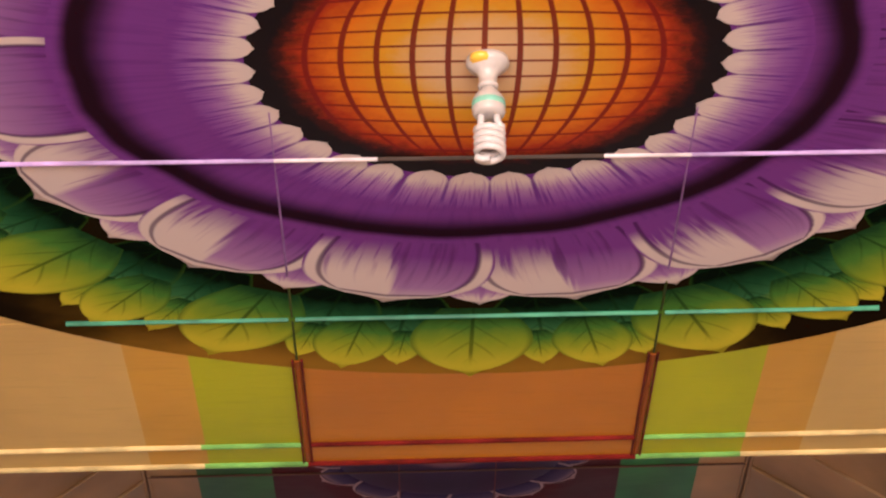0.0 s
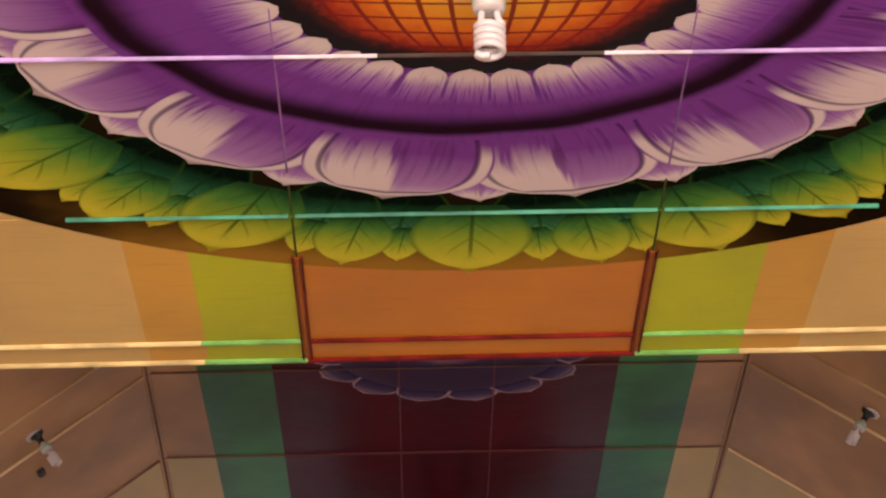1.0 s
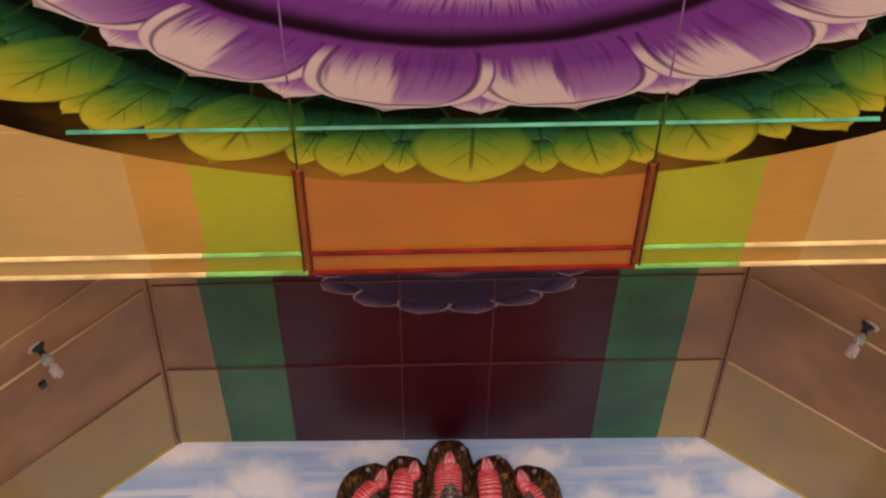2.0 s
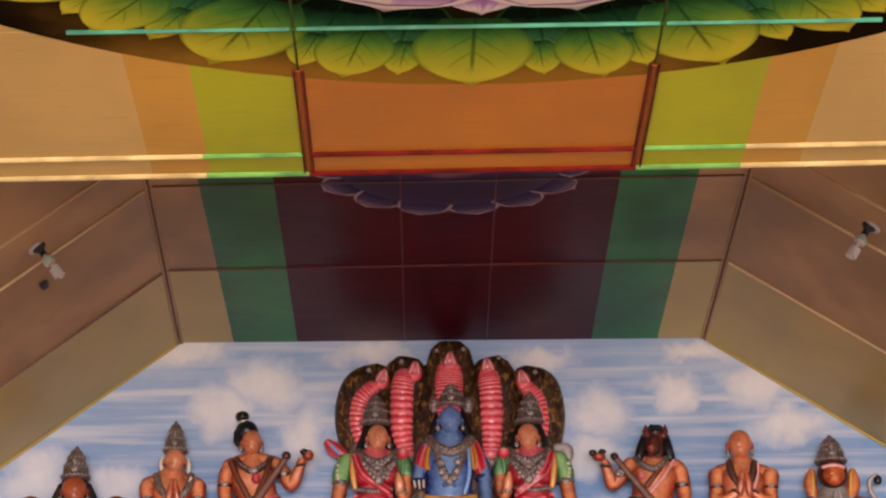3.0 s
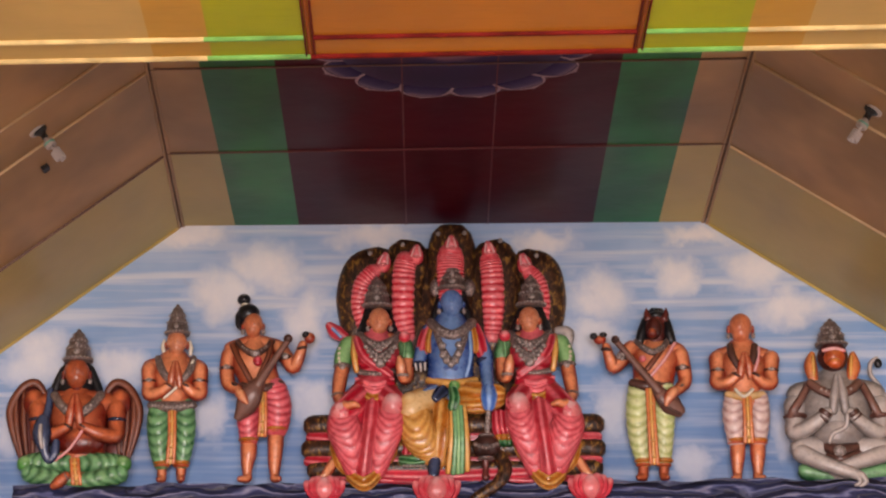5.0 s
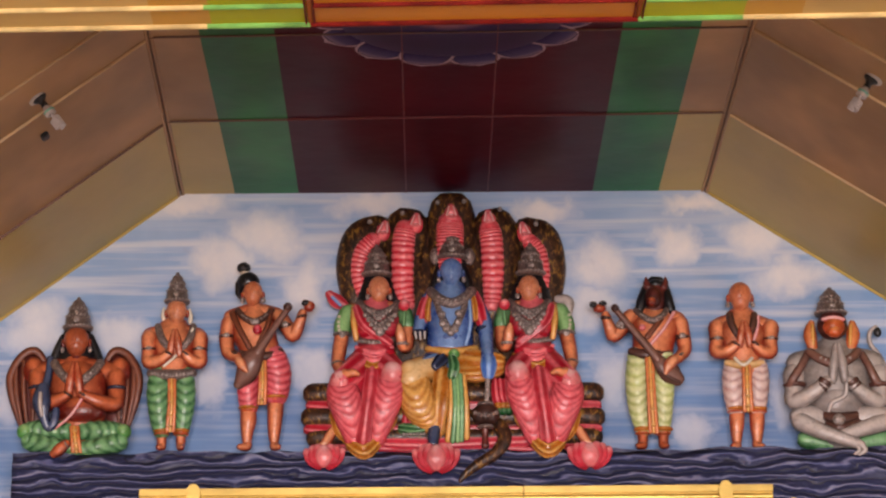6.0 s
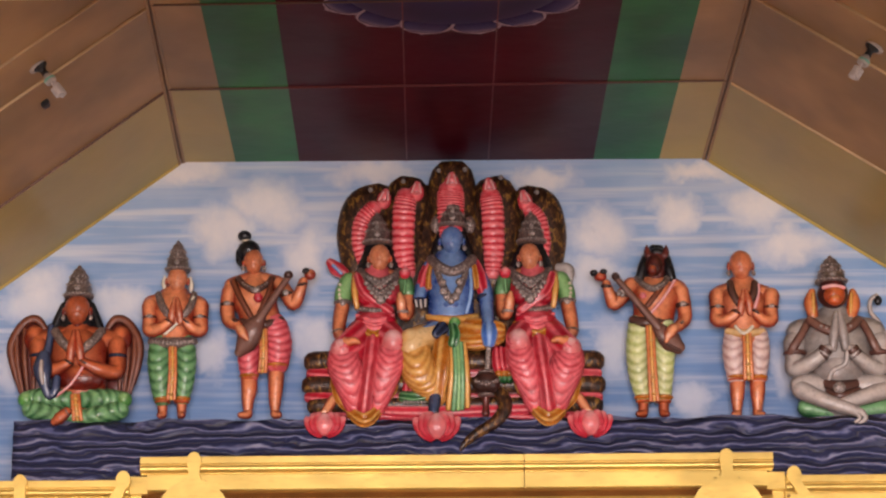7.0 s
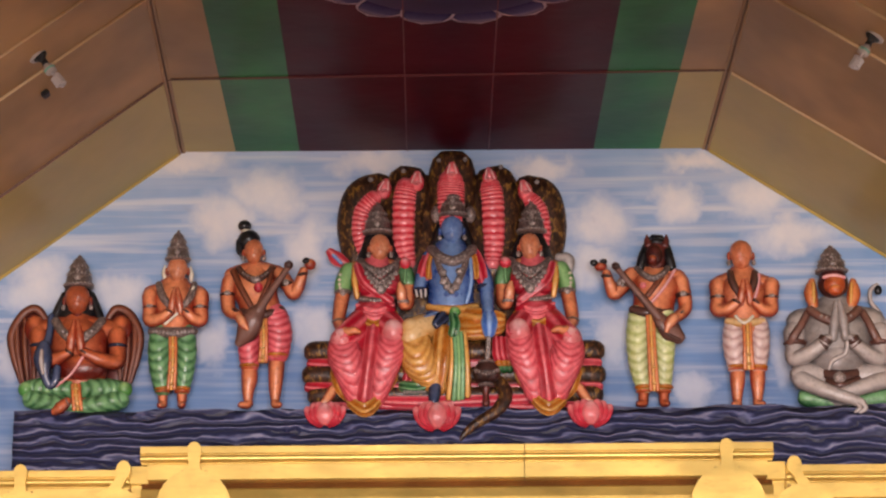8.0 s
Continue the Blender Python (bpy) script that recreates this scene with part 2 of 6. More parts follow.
def slope_board(bm, x0, z0, x1, z1, y0, y1, thick, slot):
    n = Vector((-(z1 - z0), 0, x1 - x0)).normalized()
    if n.z < 0:
        n = -n
    vs = []
    for up in (0, thick):
        for x, z in ((x0, z0), (x1, z1)):
            for y in (y0, y1):
                vs.append(bm.verts.new(Vector((x, y, z)) + n * up))
    for ids in ((0, 1, 3, 2), (4, 6, 7, 5), (0, 4, 5, 1), (2, 3, 7, 6), (0, 2, 6, 4), (1, 5, 7, 3)):
        bm.faces.new([vs[i] for i in ids]).material_index = slot


bm = bmesh.new()
for y0, y1 in zip(FAR_Y, FAR_Y[1:]):
    for x0, x1, k in FAR_STRIPES:
        g0 = 0.002 if x0 in (-0.095, 0.327) else 0
        g1 = 0.002 if x1 in (-0.095, 0.327) else 0
        box(bm, x0 + g0, x1 - g1, y0 + 0.003, y1 - 0.003, HIGH, HIGH + 0.018, 4 if k == 0 and y1 == YN else k)
    for e, s, w in ((LX, LS, XW), (RX, RS, XE)):
        d = 1 if w > e else -1
        far = abs(w - e)
        for a, b in ((0.006, 1.18), (1.186, far)):
            slope_board(bm, e + d * a, HIGH - s * a, e + d * b, HIGH - s * b, y0 + 0.003, y1 - 0.003, 0.018, 4 if y1 == YN else 0)
settle(bm, True)
box(bm, LX - 0.02, RX + 0.02, EDGE - 0.15, YN, HIGH + 0.019, HIGH + 0.2, 3)
for e, s, w in ((LX, LS, XW), (RX, RS, XE)):
    slope_board(bm, e, HIGH + 0.13, w, HIGH + 0.13 - s * abs(w - e), EDGE - 0.15, YN, 0.15, 3)
far_ceiling = structure("ceiling_far", bm, [M_FAR_TAN, M_FAR_GREEN, M_MAROON, M_DARK_JOINT, M_FAR_BUFF], "raised ceiling with sloping sides in buff, green and maroon", "ceiling")


# battens that cover the joints
def batten(parent, a, b, wide, mat, proud=0.012):
    """A strip with a rounded face from a to b, under the boards."""
    a, b = Vector(a), Vector(b)
    along = (b - a).normalized()
    ref = Vector((0, 0, 1)) if parent is None else parent
    side = along.cross(ref).normalized()
    down = -side.cross(along).normalized()
    if down.dot(ref) > 0:
        down = -down
    bm = bmesh.new()
    rings = []
    for p in (a, b):
        rings.append([bm.verts.new(p + side * (wide * 0.5 * u) + down * (proud * h)) for u, h in ((-1, -0.1), (-1, 0.55), (-0.6, 0.95), (0, 1.1), (0.6, 0.95), (1, 0.55), (1, -0.1))])
    for i in range(7):
        bm.faces.new((rings[0][i], rings[0][(i + 1) % 7], rings[1][(i + 1) % 7], rings[1][i]))
    bm.faces.new(rings[0]), bm.faces.new(rings[1][::-1])
    return bm


def lay(name, bm, mat, owner):
    settle(bm, owner is far_ceiling)
    return part(name, bm, mat, owner)


UP = Vector((0, 0, 1))
for y, wide, segs in (
    (5.84, 0.012, ((XW, -0.36, M_LILAC_BATTEN), (-0.36, -0.10, M_PALE_BATTEN), (-0.10, 0.47, M_DARK_JOINT), (0.47, 0.69, M_PALE_BATTEN), (0.69, XE, M_LILAC_BATTEN))),
    (6.775, 0.0105, ((-1.0, -0.37, M_TEAL_BATTEN), (-0.35, 0.675, M_TEAL_BATTEN), (0.695, 1.3, M_TEAL_BATTEN))),
    (7.70, 0.017, ((XW, -0.69, M_CREAM_BATTEN), (-0.69, -0.375, M_GREEN_BATTEN), (-0.345, 0.67, M_RED_BATTEN), (0.70, 1.018, M_GREEN_BATTEN), (1.018, XE, M_CREAM_BATTEN))),
    (7.858, 0.021, ((XW, -0.69, M_CREAM_BATTEN), (-0.69, -0.36, M_GREEN_BATTEN), (-0.36, 0.685, M_RED_BATTEN), (0.685, 1.018, M_GREEN_BATTEN), (1.018, XE, M_CREAM_BATTEN)))):
    for x0, x1, m in segs:
        lay("batten", batten(UP, (x0, y, LOW), (x1, y, LOW), wide, m), m, near_ceiling)
for x in (-0.373, -0.346, 0.671, 0.698):
    lay("batten", batten(UP, (x, 7.06, LOW), (x, 7.85, LOW), 0.0065, M_RED_BATTEN, 0.008), M_RED_BATTEN, near_ceiling)
for x in (-0.3595, 0.6845):
    lay("batten", batten(UP, (x, 7.07, LOW), (x, 7.84, LOW), 0.016, M_RUST_BATTEN, 0.005), M_RUST_BATTEN, near_ceiling)
    for y0, y1, m in ((5.60, 5.828, M_MAUVE_BATTEN), (5.852, 6.50, M_MAUVE_BATTEN), (6.58, 6.765, M_MOSS_BATTEN), (6.79, 7.055, M_MOSS_BATTEN)):
        lay("batten", batten(UP, (x, y0, LOW), (x, y1, LOW), 0.0065, m, 0.006), m, near_ceiling)

# ---- painted lotus on the near ceiling ----
CX, CY = 0.17, 5.37


def streaked(g, around, out, low=0.45, high=0.75):
    """Fine brush lines that run along a petal."""
    return g.step(g.noise(g.join(g.math("MULTIPLY", around, 26.0), g.math("MULTIPLY", out, 1.6), g.math("MULTIPLY", g.chance(), 30.0)), 1.0, 3, 0.5, 0.15), low, high)


def petal_coords(g):
    u, v, w = g.split(g.coord("UV"))
    return u, v, g.math("ABSOLUTE", g.math("MULTIPLY_ADD", u, 2.0, -1.0))


PLUM, VIOLET, LILAC, BLUSH = (0.042, 0.009, 0.055), (0.165, 0.043, 0.230), (0.34, 0.18, 0.365), (0.60, 0.505, 0.465)


def outer_petal_paint(name="lotus outer petal paint", deep=VIOLET, mid=LILAC, pale=BLUSH, line=PLUM, halved=True):
    g = Shade(name)
    u, v, e = petal_coords(g)
    s = streaked(g, u, v)
    fold = g.math("ADD", u, g.math("MULTIPLY_ADD", v, -0.16, g.math("MULTIPLY", s, 0.06)))
    purple = g.ramp(v, (0.0, deep), (0.35, deep), (0.78, mid), (1.0, pale))
    purple = g.mix(g.math("MULTIPLY", g.math("MULTIPLY", s, g.step(v, 0.95, 0.35)), 0.5), purple, line)
    white = g.mix(g.step(g.math("ADD", v, g.math("MULTIPLY", s, -0.22)), 0.16, 0.66), deep, pale)
    c = g.mix(g.step(fold, 0.36, 0.44), white, purple) if halved else purple
    rim = g.math("MAXIMUM", g.step(e, 0.80, 0.86), g.step(v, 0.89, 0.915))
    c = g.mix(g.math("MULTIPLY", rim, g.step(v, 0.15, 0.4)), c, pale)
    l1 = g.math("MULTIPLY", g.step(e, 0.77, 0.81), g.step(e, 0.87, 0.83))
    l2 = g.math("MULTIPLY", g.step(v, 0.875, 0.89), g.step(v, 0.918, 0.903))
    l1 = g.math("MULTIPLY", l1, g.step(v, 0.91, 0.88))
    l2 = g.math("MULTIPLY", l2, g.step(e, 0.88, 0.8))
    c = g.mix(g.math("MULTIPLY", g.math("MAXIMUM", l1, l2), 0.7), c, line)
    c = g.mix(g.math("MULTIPLY", g.step(e, 0.955, 0.99), g.step(v, 0.9, 0.5)), c, deep)
    return g.done(c, 0.4, 0, g.noise(g.place(), 30, 3), 0.002, 0.2, 0.0)


def inner_petal_paint():
    g = Shade("lotus inner petal paint")
    u, v, e = petal_coords(g)
    s = streaked(g, g.math("MULTIPLY", u, 0.7), v)
    t = g.math("ADD", v, g.math("MULTIPLY_ADD", s, -0.2, g.math("MULTIPLY", g.chance(), 0.06)))
    c = g.ramp(t, (0.0, VIOLET), (0.10, VIOLET), (0.30, (0.23, 0.085, 0.30)), (0.52, LILAC), (0.78, BLUSH))
    c = g.mix(g.math("MULTIPLY", g.math("MULTIPLY", s, g.step(v, 0.85, 0.3)), 0.5), c, (0.10, 0.02, 0.2))
    edge = g.math("MULTIPLY", g.step(e, 0.86, 0.97), g.math("MULTIPLY", g.step(v, 0.98, 0.6), g.step(v, 0.10, 0.35)))
    c = g.mix(g.math("MULTIPLY", edge, 0.85), c, (0.12, 0.03, 0.22))
    return g.done(c, 0.4, 0, g.noise(g.place(), 30, 3), 0.002, 0.2, 0.0)


def bowl_paint():
    g = Shade("lotus bowl paint")
    x, y, z = g.split(g.coord("Object"))
    r = g.math("SQRT", g.math("ADD", g.math("MULTIPLY", x, x), g.math("MULTIPLY", y, y)))
    a = g.math("ARCTAN2", x, y)
    s = g.step(g.noise(g.join(g.math("MULTIPLY", a, 42.0), g.math("MULTIPLY", r, 3.0), 0.0), 1.0, 3, 0.5, 0.2), 0.42, 0.75)
    wob = g.math("MULTIPLY_ADD", g.noise(g.coord("Object"), 3.0, 2), 0.05, r)
    c = g.mix(g.math("MULTIPLY", s, 0.4), VIOLET, (0.10, 0.025, 0.17))
    band = g.math("MULTIPLY", g.step(wob, 0.80, 0.905), g.step(wob, 0.965, 0.925))
    c = g.mix(band, c, (0.018, 0.006, 0.012))
    return g.done(c, 0.4, 0, g.noise(g.place(), 30, 3), 0.002, 0.2, 0.0)


def globe_paint():
    g = Shade("amber globe paint")
    x, y, z = g.split(g.coord("Object"))
    xx, yy = g.math("MULTIPLY", x, x), g.math("MULTIPLY", y, y)
    r = g.math("SQRT", g.math("ADD", xx, yy))
    n = g.noise(g.coord("Object"), 26, 5, 0.7)
    rr = g.math("MULTIPLY_ADD", n, 0.09, g.math("SUBTRACT", r, 0.045))
    glow = g.noise(g.coord("Object"), 4, 2)
    base = g.ramp(g.math("MULTIPLY_ADD", glow, 0.12, g.math("MULTIPLY", rr, 1.68)), (0.0, (0.68, 0.47, 0.29)), (0.30, (0.66, 0.42, 0.20)), (0.46, (0.66, 0.32, 0.022)), (0.66, (0.62, 0.16, 0.009)), (0.79, (0.34, 0.035, 0.006)), (0.875, (0.05, 0.008, 0.004)), (0.93, (0.010, 0.005, 0.004)))
    qx = g.math("DIVIDE", g.math("ADD", x, 0.01), g.math("SQRT", g.math("MAXIMUM", g.math("MULTIPLY_ADD", yy, -3.6, 1.0), 0.03)))
    qy = g.math("DIVIDE", y, g.math("SQRT", g.math("MAXIMUM", g.math("MULTIPLY_ADD", xx, -1.2, 1.0), 0.03)))
    fx = g.math("PINGPONG", g.math("MULTIPLY", qx, 1 / 0.0845), 0.5)
    fy = g.math("PINGPONG", g.math("MULTIPLY", qy, 1 / 0.073), 0.5)
    lines = g.math("MAXIMUM", g.step(fx, 0.105, 0.065), g.step(fy, 0.085, 0.05))
    keep = g.step(rr, 0.50, 0.455)
    c = g.mix(g.math("MULTIPLY", g.math("MULTIPLY", lines, keep), 0.93), base, (0.17, 0.010, 0.006))
    return g.done(c, 0.38, 0, n, 0.001, 0.2, 0.04)


def leaf_paint(name, k, shade=(0.014, 0.055, 0.016), body=(0.065, 0.19, 0.03)):
    g = Shade(name)
    u, v, e = petal_coords(g)
    s = g.noise(g.join(g.math("MULTIPLY", u, 3.0), g.math("MULTIPLY", v, 2.0), g.math("MULTIPLY", g.chance(), 40.0)), 1.5, 4)
    t = g.math("MULTIPLY_ADD", s, 0.22, g.math("ADD", v, k - 0.11))
    c = g.ramp(t, (0.0, (0.003, 0.006, 0.003)), (0.20, shade), (0.42, body), (0.66, (0.24, 0.33, 0.026)), (1.0, (0.52, 0.47, 0.035)))
    slant = g.math("MULTIPLY_ADD", e, -0.55, v)
    rib = g.math("PINGPONG", g.math("MULTIPLY", slant, 4.2), 0.5)
    vein = g.math("MULTIPLY", g.step(rib, 0.10, 0.01), g.math("MULTIPLY", g.step(e, 0.75, 0.25), g.step(v, 0.84, 0.62)))
    mid = g.math("MULTIPLY", g.step(e, 0.05, 0.02), g.step(v, 0.85, 0.6))
    c = g.mix(g.math("MULTIPLY", g.math("MAXIMUM", g.math("MULTIPLY", vein, 0.6), mid), 0.6), c, (0.006, 0.022, 0.005))
    c = g.mix(g.math("MULTIPLY", g.step(e, 0.86, 1.0), 0.55), c, (0.03, 0.08, 0.012))
    return g.done(c, 0.4, 0, g.noise(g.place(), 30, 3), 0.002, 0.2, 0.0)


def pad_paint():
    g = Shade("dark lotus pad paint")
    x, y, z = g.split(g.coord("Object"))
    r = g.math("SQRT", g.math("ADD", g.math("MULTIPLY", x, x), g.math("MULTIPLY", y, y)))
    n = g.noise(g.coord("Object"), 5, 3)
    rim = g.mix(g.step(g.math("ABSOLUTE", g.math("MULTIPLY_ADD", n, 0.3, x)), 1.0, 0.45), (0.012, 0.007, 0.003), (0.30, 0.155, 0.02))
    c = g.mix(g.step(g.math("MULTIPLY_ADD", n, 0.08, r), 1.56, 1.84), (0.012, 0.008, 0.003), rim)
    return g.done(c, 0.45, 0, n, 0.002, 0.2, 0.0)


M_OUTER, M_INNER, M_BOWL, M_GLOBE, M_PAD = outer_petal_paint(), inner_petal_paint(), bowl_paint(), globe_paint(), pad_paint()
M_LEAF, M_LEAF_DEEP = leaf_paint("lotus leaf paint", 0.16), leaf_paint("deep lotus leaf paint", -0.16, (0.012, 0.060, 0.022), (0.036, 0.14, 0.050))


def petal_mesh(name, r0, r1, width, mat, point=0.0, rows=18, cols=8):
    """A flat petal from radius r0 to r1 along +y; width(v) gives its half width."""
    bm = bmesh.new()
    layer = bm.loops.layers.uv.new("UVMap")
    grid, uvs = [], {}
    for i in range(rows + 1):
        v = i / rows
        row = []
        for j in range(cols + 1):
            u = 2 * j / cols - 1
            w = max(width(v), 1e-4)
            vert = bm.verts.new((u * w, r0 + (r1 - r0) * v + point * (1 - abs(u)) * v * v, 0))
            uvs[vert] = ((u + 1) / 2, v)
            row.append(vert)
        grid.append(row)
    for i in range(rows):
        for j in range(cols):
            bm.faces.new((grid[i][j], grid[i + 1][j], grid[i + 1][j + 1], grid[i][j + 1]))
    for f in bm.faces:
        for lp in f.loops:
            lp[layer].uv = uvs[lp.vert]
    data = bpy.data.meshes.new(name)
    bm.to_mesh(data)
    bm.free()
    if data.polygons[0].normal.z > 0:
        data.flip_normals()
    data.materials.append(mat)
    return data


def ring_mesh(name, r0, r1, mat, sides=96, rag=0.0):
    bm = bmesh.new()
    rings = []
    for r in (r0, r1):
        rings.append([bm.verts.new(((r + rag * random.uniform(-1, 1)) * math.sin(k * math.tau / sides), (r + rag * random.uniform(-1, 1)) * math.cos(k * math.tau / sides), 0)) for k in range(sides)] if r > 0 else None)
    if rings[0] is None:
        bm.faces.new(rings[1])
    else:
        for k in range(sides):
            bm.faces.new((rings[0][k], rings[1][k], rings[1][(k + 1) % sides], rings[0][(k + 1) % sides]))
    data = bpy.data.meshes.new(name)
    bm.to_mesh(data)
    bm.free()
    if data.polygons[0].normal.z > 0:
        data.flip_normals()
    data.materials.append(mat)
    return data


def blunt(hw, base, power=2.4, peak=0.5):
    """Half width of a broad petal: base share at the root, fullest at peak, round shoulders to the tip."""
    def width(v):
        if v < peak:
            s = v / peak
            return hw * (base + (1 - base) * math.sin(s * math.pi / 2))
        s = (v - peak) / (1 - peak)
        return hw * max(0.0, 1 - s ** power) ** 0.62
    return width


def stuck(name, data, owner, drop, az=0.0, label="", dx=0.0, wide=1.0):
    ob = new(name, data)
    ob.parent = owner
    ob.matrix_local = pose(dx, 0, -drop, 0, 0, -az) @ Matrix.Diagonal((wide, 1, 1, 1))
    if label:
        ob["label"] = label
    return ob


lotus = tagged(new("lotus_painting"), "round purple lotus with green leaves painted on the ceiling", "painting")
lotus.location = (CX, CY, LOW)
stuck("pad", ring_mesh("pad", 0.5, 1.815, M_PAD), lotus, 0.0008, dx=-0.03, wide=1.12, label="dark olive pad behind the leaves")
deep = petal_mesh("leaf", 1.20, 1.62, blunt(0.21, 0.7, 2.2, 0.45), M_LEAF_DEEP, 0.03)
upper = petal_mesh("leaf", 1.30, 1.655, blunt(0.15, 0.6, 2.0, 0.45), M_LEAF_DEEP, 0.03)
large = petal_mesh("leaf", 1.36, 1.80, blunt(0.178, 0.5, 1.95, 0.48), M_LEAF, 0.045)
medium = petal_mesh("leaf", 1.45, 1.785, blunt(0.118, 0.4, 1.8, 0.5), M_LEAF, 0.03)
small = petal_mesh("leaf", 1.52, 1.745, blunt(0.066, 0.4, 1.6, 0.45), M_LEAF, 0.02)
for k in range(15):
    az = 24.0 * k - 1
    stuck("leaf", deep, lotus, 0.0014 + 0.0001 * (k % 2), az + 12)
    for d in (-7.6, 7.6):
        stuck("leaf", upper, lotus, 0.0018 + (0.0001 if d > 0 else 0), az + d + random.uniform(-0.5, 0.5))
    for d in (7.0, 17.0):
        stuck("leaf", small, lotus, 0.0021 + d * 0.00001, az + d + random.uniform(-0.5, 0.5))
    stuck("leaf", medium, lotus, 0.0024, az + 12 + random.uniform(-0.8, 0.8))
    stuck("leaf", large, lotus, 0.0027, az + random.uniform(-0.6, 0.6))


def tip_petal_paint():
    g = Shade("lotus tip petal paint")
    u, v, e = petal_coords(g)
    c = g.ramp(g.math("MULTIPLY_ADD", streaked(g, u, v), -0.12, v), (0.0, VIOLET), (0.45, VIOLET), (0.72, LILAC), (0.84, BLUSH))
    c = g.mix(g.math("MULTIPLY", g.step(e, 0.9, 0.99), g.step(v, 0.9, 0.6)), c, VIOLET)
    return g.done(c, 0.4, 0, g.noise(g.place(), 30, 3), 0.002, 0.2, 0.0)


tip_petal = petal_mesh("petal", 1.06, 1.322, blunt(0.125, 0.8, 1.7, 0.5), tip_petal_paint(), 0.02)
for k in range(15):
    stuck("petal", tip_petal, lotus, 0.0031, 24.0 * k)
broad = petal_mesh("petal", 0.885, 1.315, blunt(0.262, 0.76, 2.6, 0.52), M_OUTER, 0.03)
M_SIDE_PETAL = outer_petal_paint("lotus side petal paint", halved=False)
broad_side = petal_mesh("petal", 0.885, 1.315, blunt(0.262, 0.76, 2.6, 0.52), M_SIDE_PETAL, 0.03)
for k in range(15):
    stuck("petal", broad_side if 3 <= k <= 11 else broad, lotus, 0.0034 + 0.0003 * (k % 3), 12 + 24.0 * k + random.uniform(-0.5, 0.5))
stuck("bowl", ring_mesh("bowl", 0.5, 0.952, M_BOWL), lotus, 0.0044, dx=-0.06, wide=1.025, label="purple bowl of the flower with a dark ring")
inner = petal_mesh("inner_petal", -0.765, -0.553, lambda v: (0.0690 - 0.019 * v) * (1 if v < 0.72 else max(0.0, 1 - ((v - 0.72) / 0.28) ** 2.2) ** 0.6), M_INNER, 0.005)
disc = stuck("globe", ring_mesh("globe", 0, 0.575, M_GLOBE), lotus, 0.0049, label="amber globe with dark red grid lines")
for k in range(35):
    stuck("inner_petal", inner, lotus, 0.0053 + 0.0002 * (k % 2), 180 - 4 + 360 / 35 * k + random.uniform(-0.5, 0.5))

# the smaller lotus on the far ceiling
M_DIM_PETAL = outer_petal_paint("dim lotus petal paint", (0.014, 0.010, 0.05), (0.085, 0.062, 0.125), (0.36, 0.25, 0.28), (0.010, 0.008, 0.03), False)


def dim_disc_paint():
    g = Shade("dim lotus disc paint")
    x, y, z = g.split(g.coord("Object"))
    r = g.math("SQRT", g.math("ADD", g.math("MULTIPLY", x, x), g.math("MULTIPLY", y, y)))
    n = g.noise(g.coord("Object"), 7, 3)
    c = g.ramp(g.math("MULTIPLY_ADD", n, 0.1, r), (0.05, (0.22, 0.13, 0.15)), (0.20, (0.18, 0.08, 0.12)), (0.25, (0.016, 0.010, 0.06)), (0.45, (0.010, 0.008, 0.04)), (0.60, (0.03, 0.022, 0.075)))
    return g.done(c, 0.4, spec=0.2)


dim = tagged(new("lotus_painting"), "dim blue lotus painted on the raised maroon ceiling", "painting")
dim.location = (0.12, 10.57, HIGH)
stuck("bowl", ring_mesh("bowl", 0, 0.50, dim_disc_paint()), dim, 0.0022, label="dark blue bowl of the flower")
dim_petal = petal_mesh("petal", 0.34, 0.635, blunt(0.128, 0.75, 2.6, 0.5), M_DIM_PETAL, 0.015)
for k in range(15):
    stuck("petal", dim_petal, dim, 0.0012 + 0.0003 * (k % 3), 24.0 * k + 12)

# ---- trims on the far ceiling ----
M_BUFF_TRIM = paint("buff trim paint", (0.58, 0.40, 0.21), 0.4)
M_WINE_TRIM = paint("wine trim paint", (0.11, 0.018, 0.02), 0.5)
M_YELLOW_TRIM = paint("dull yellow trim paint", (0.55, 0.40, 0.10), 0.45)
M_UMBER_TRIM = paint("umber trim paint", (0.13, 0.065, 0.045), 0.6)
M_BROWN_TRIM = paint("brown corner trim paint", (0.20, 0.115, 0.07), 0.6)
SLOPE_N = {-1: Vector((-LS, 0, 1)).normalized(), 1: Vector((RS, 0, 1)).normalized()}


def on_slope(side, off, y, lift=0.0):
    """A point on a slope's underside, off metres out from the flat strip's edge."""
    e, s = (LX, LS) if side < 0 else (RX, RS)
    return Vector((e + side * off, y, HIGH - s * off)) - SLOPE_N[side] * lift


def settled(p):
    """The same point once the boards are drawn in."""
    return p + Vector((draw_in(p.x, p.y), 0, 0))


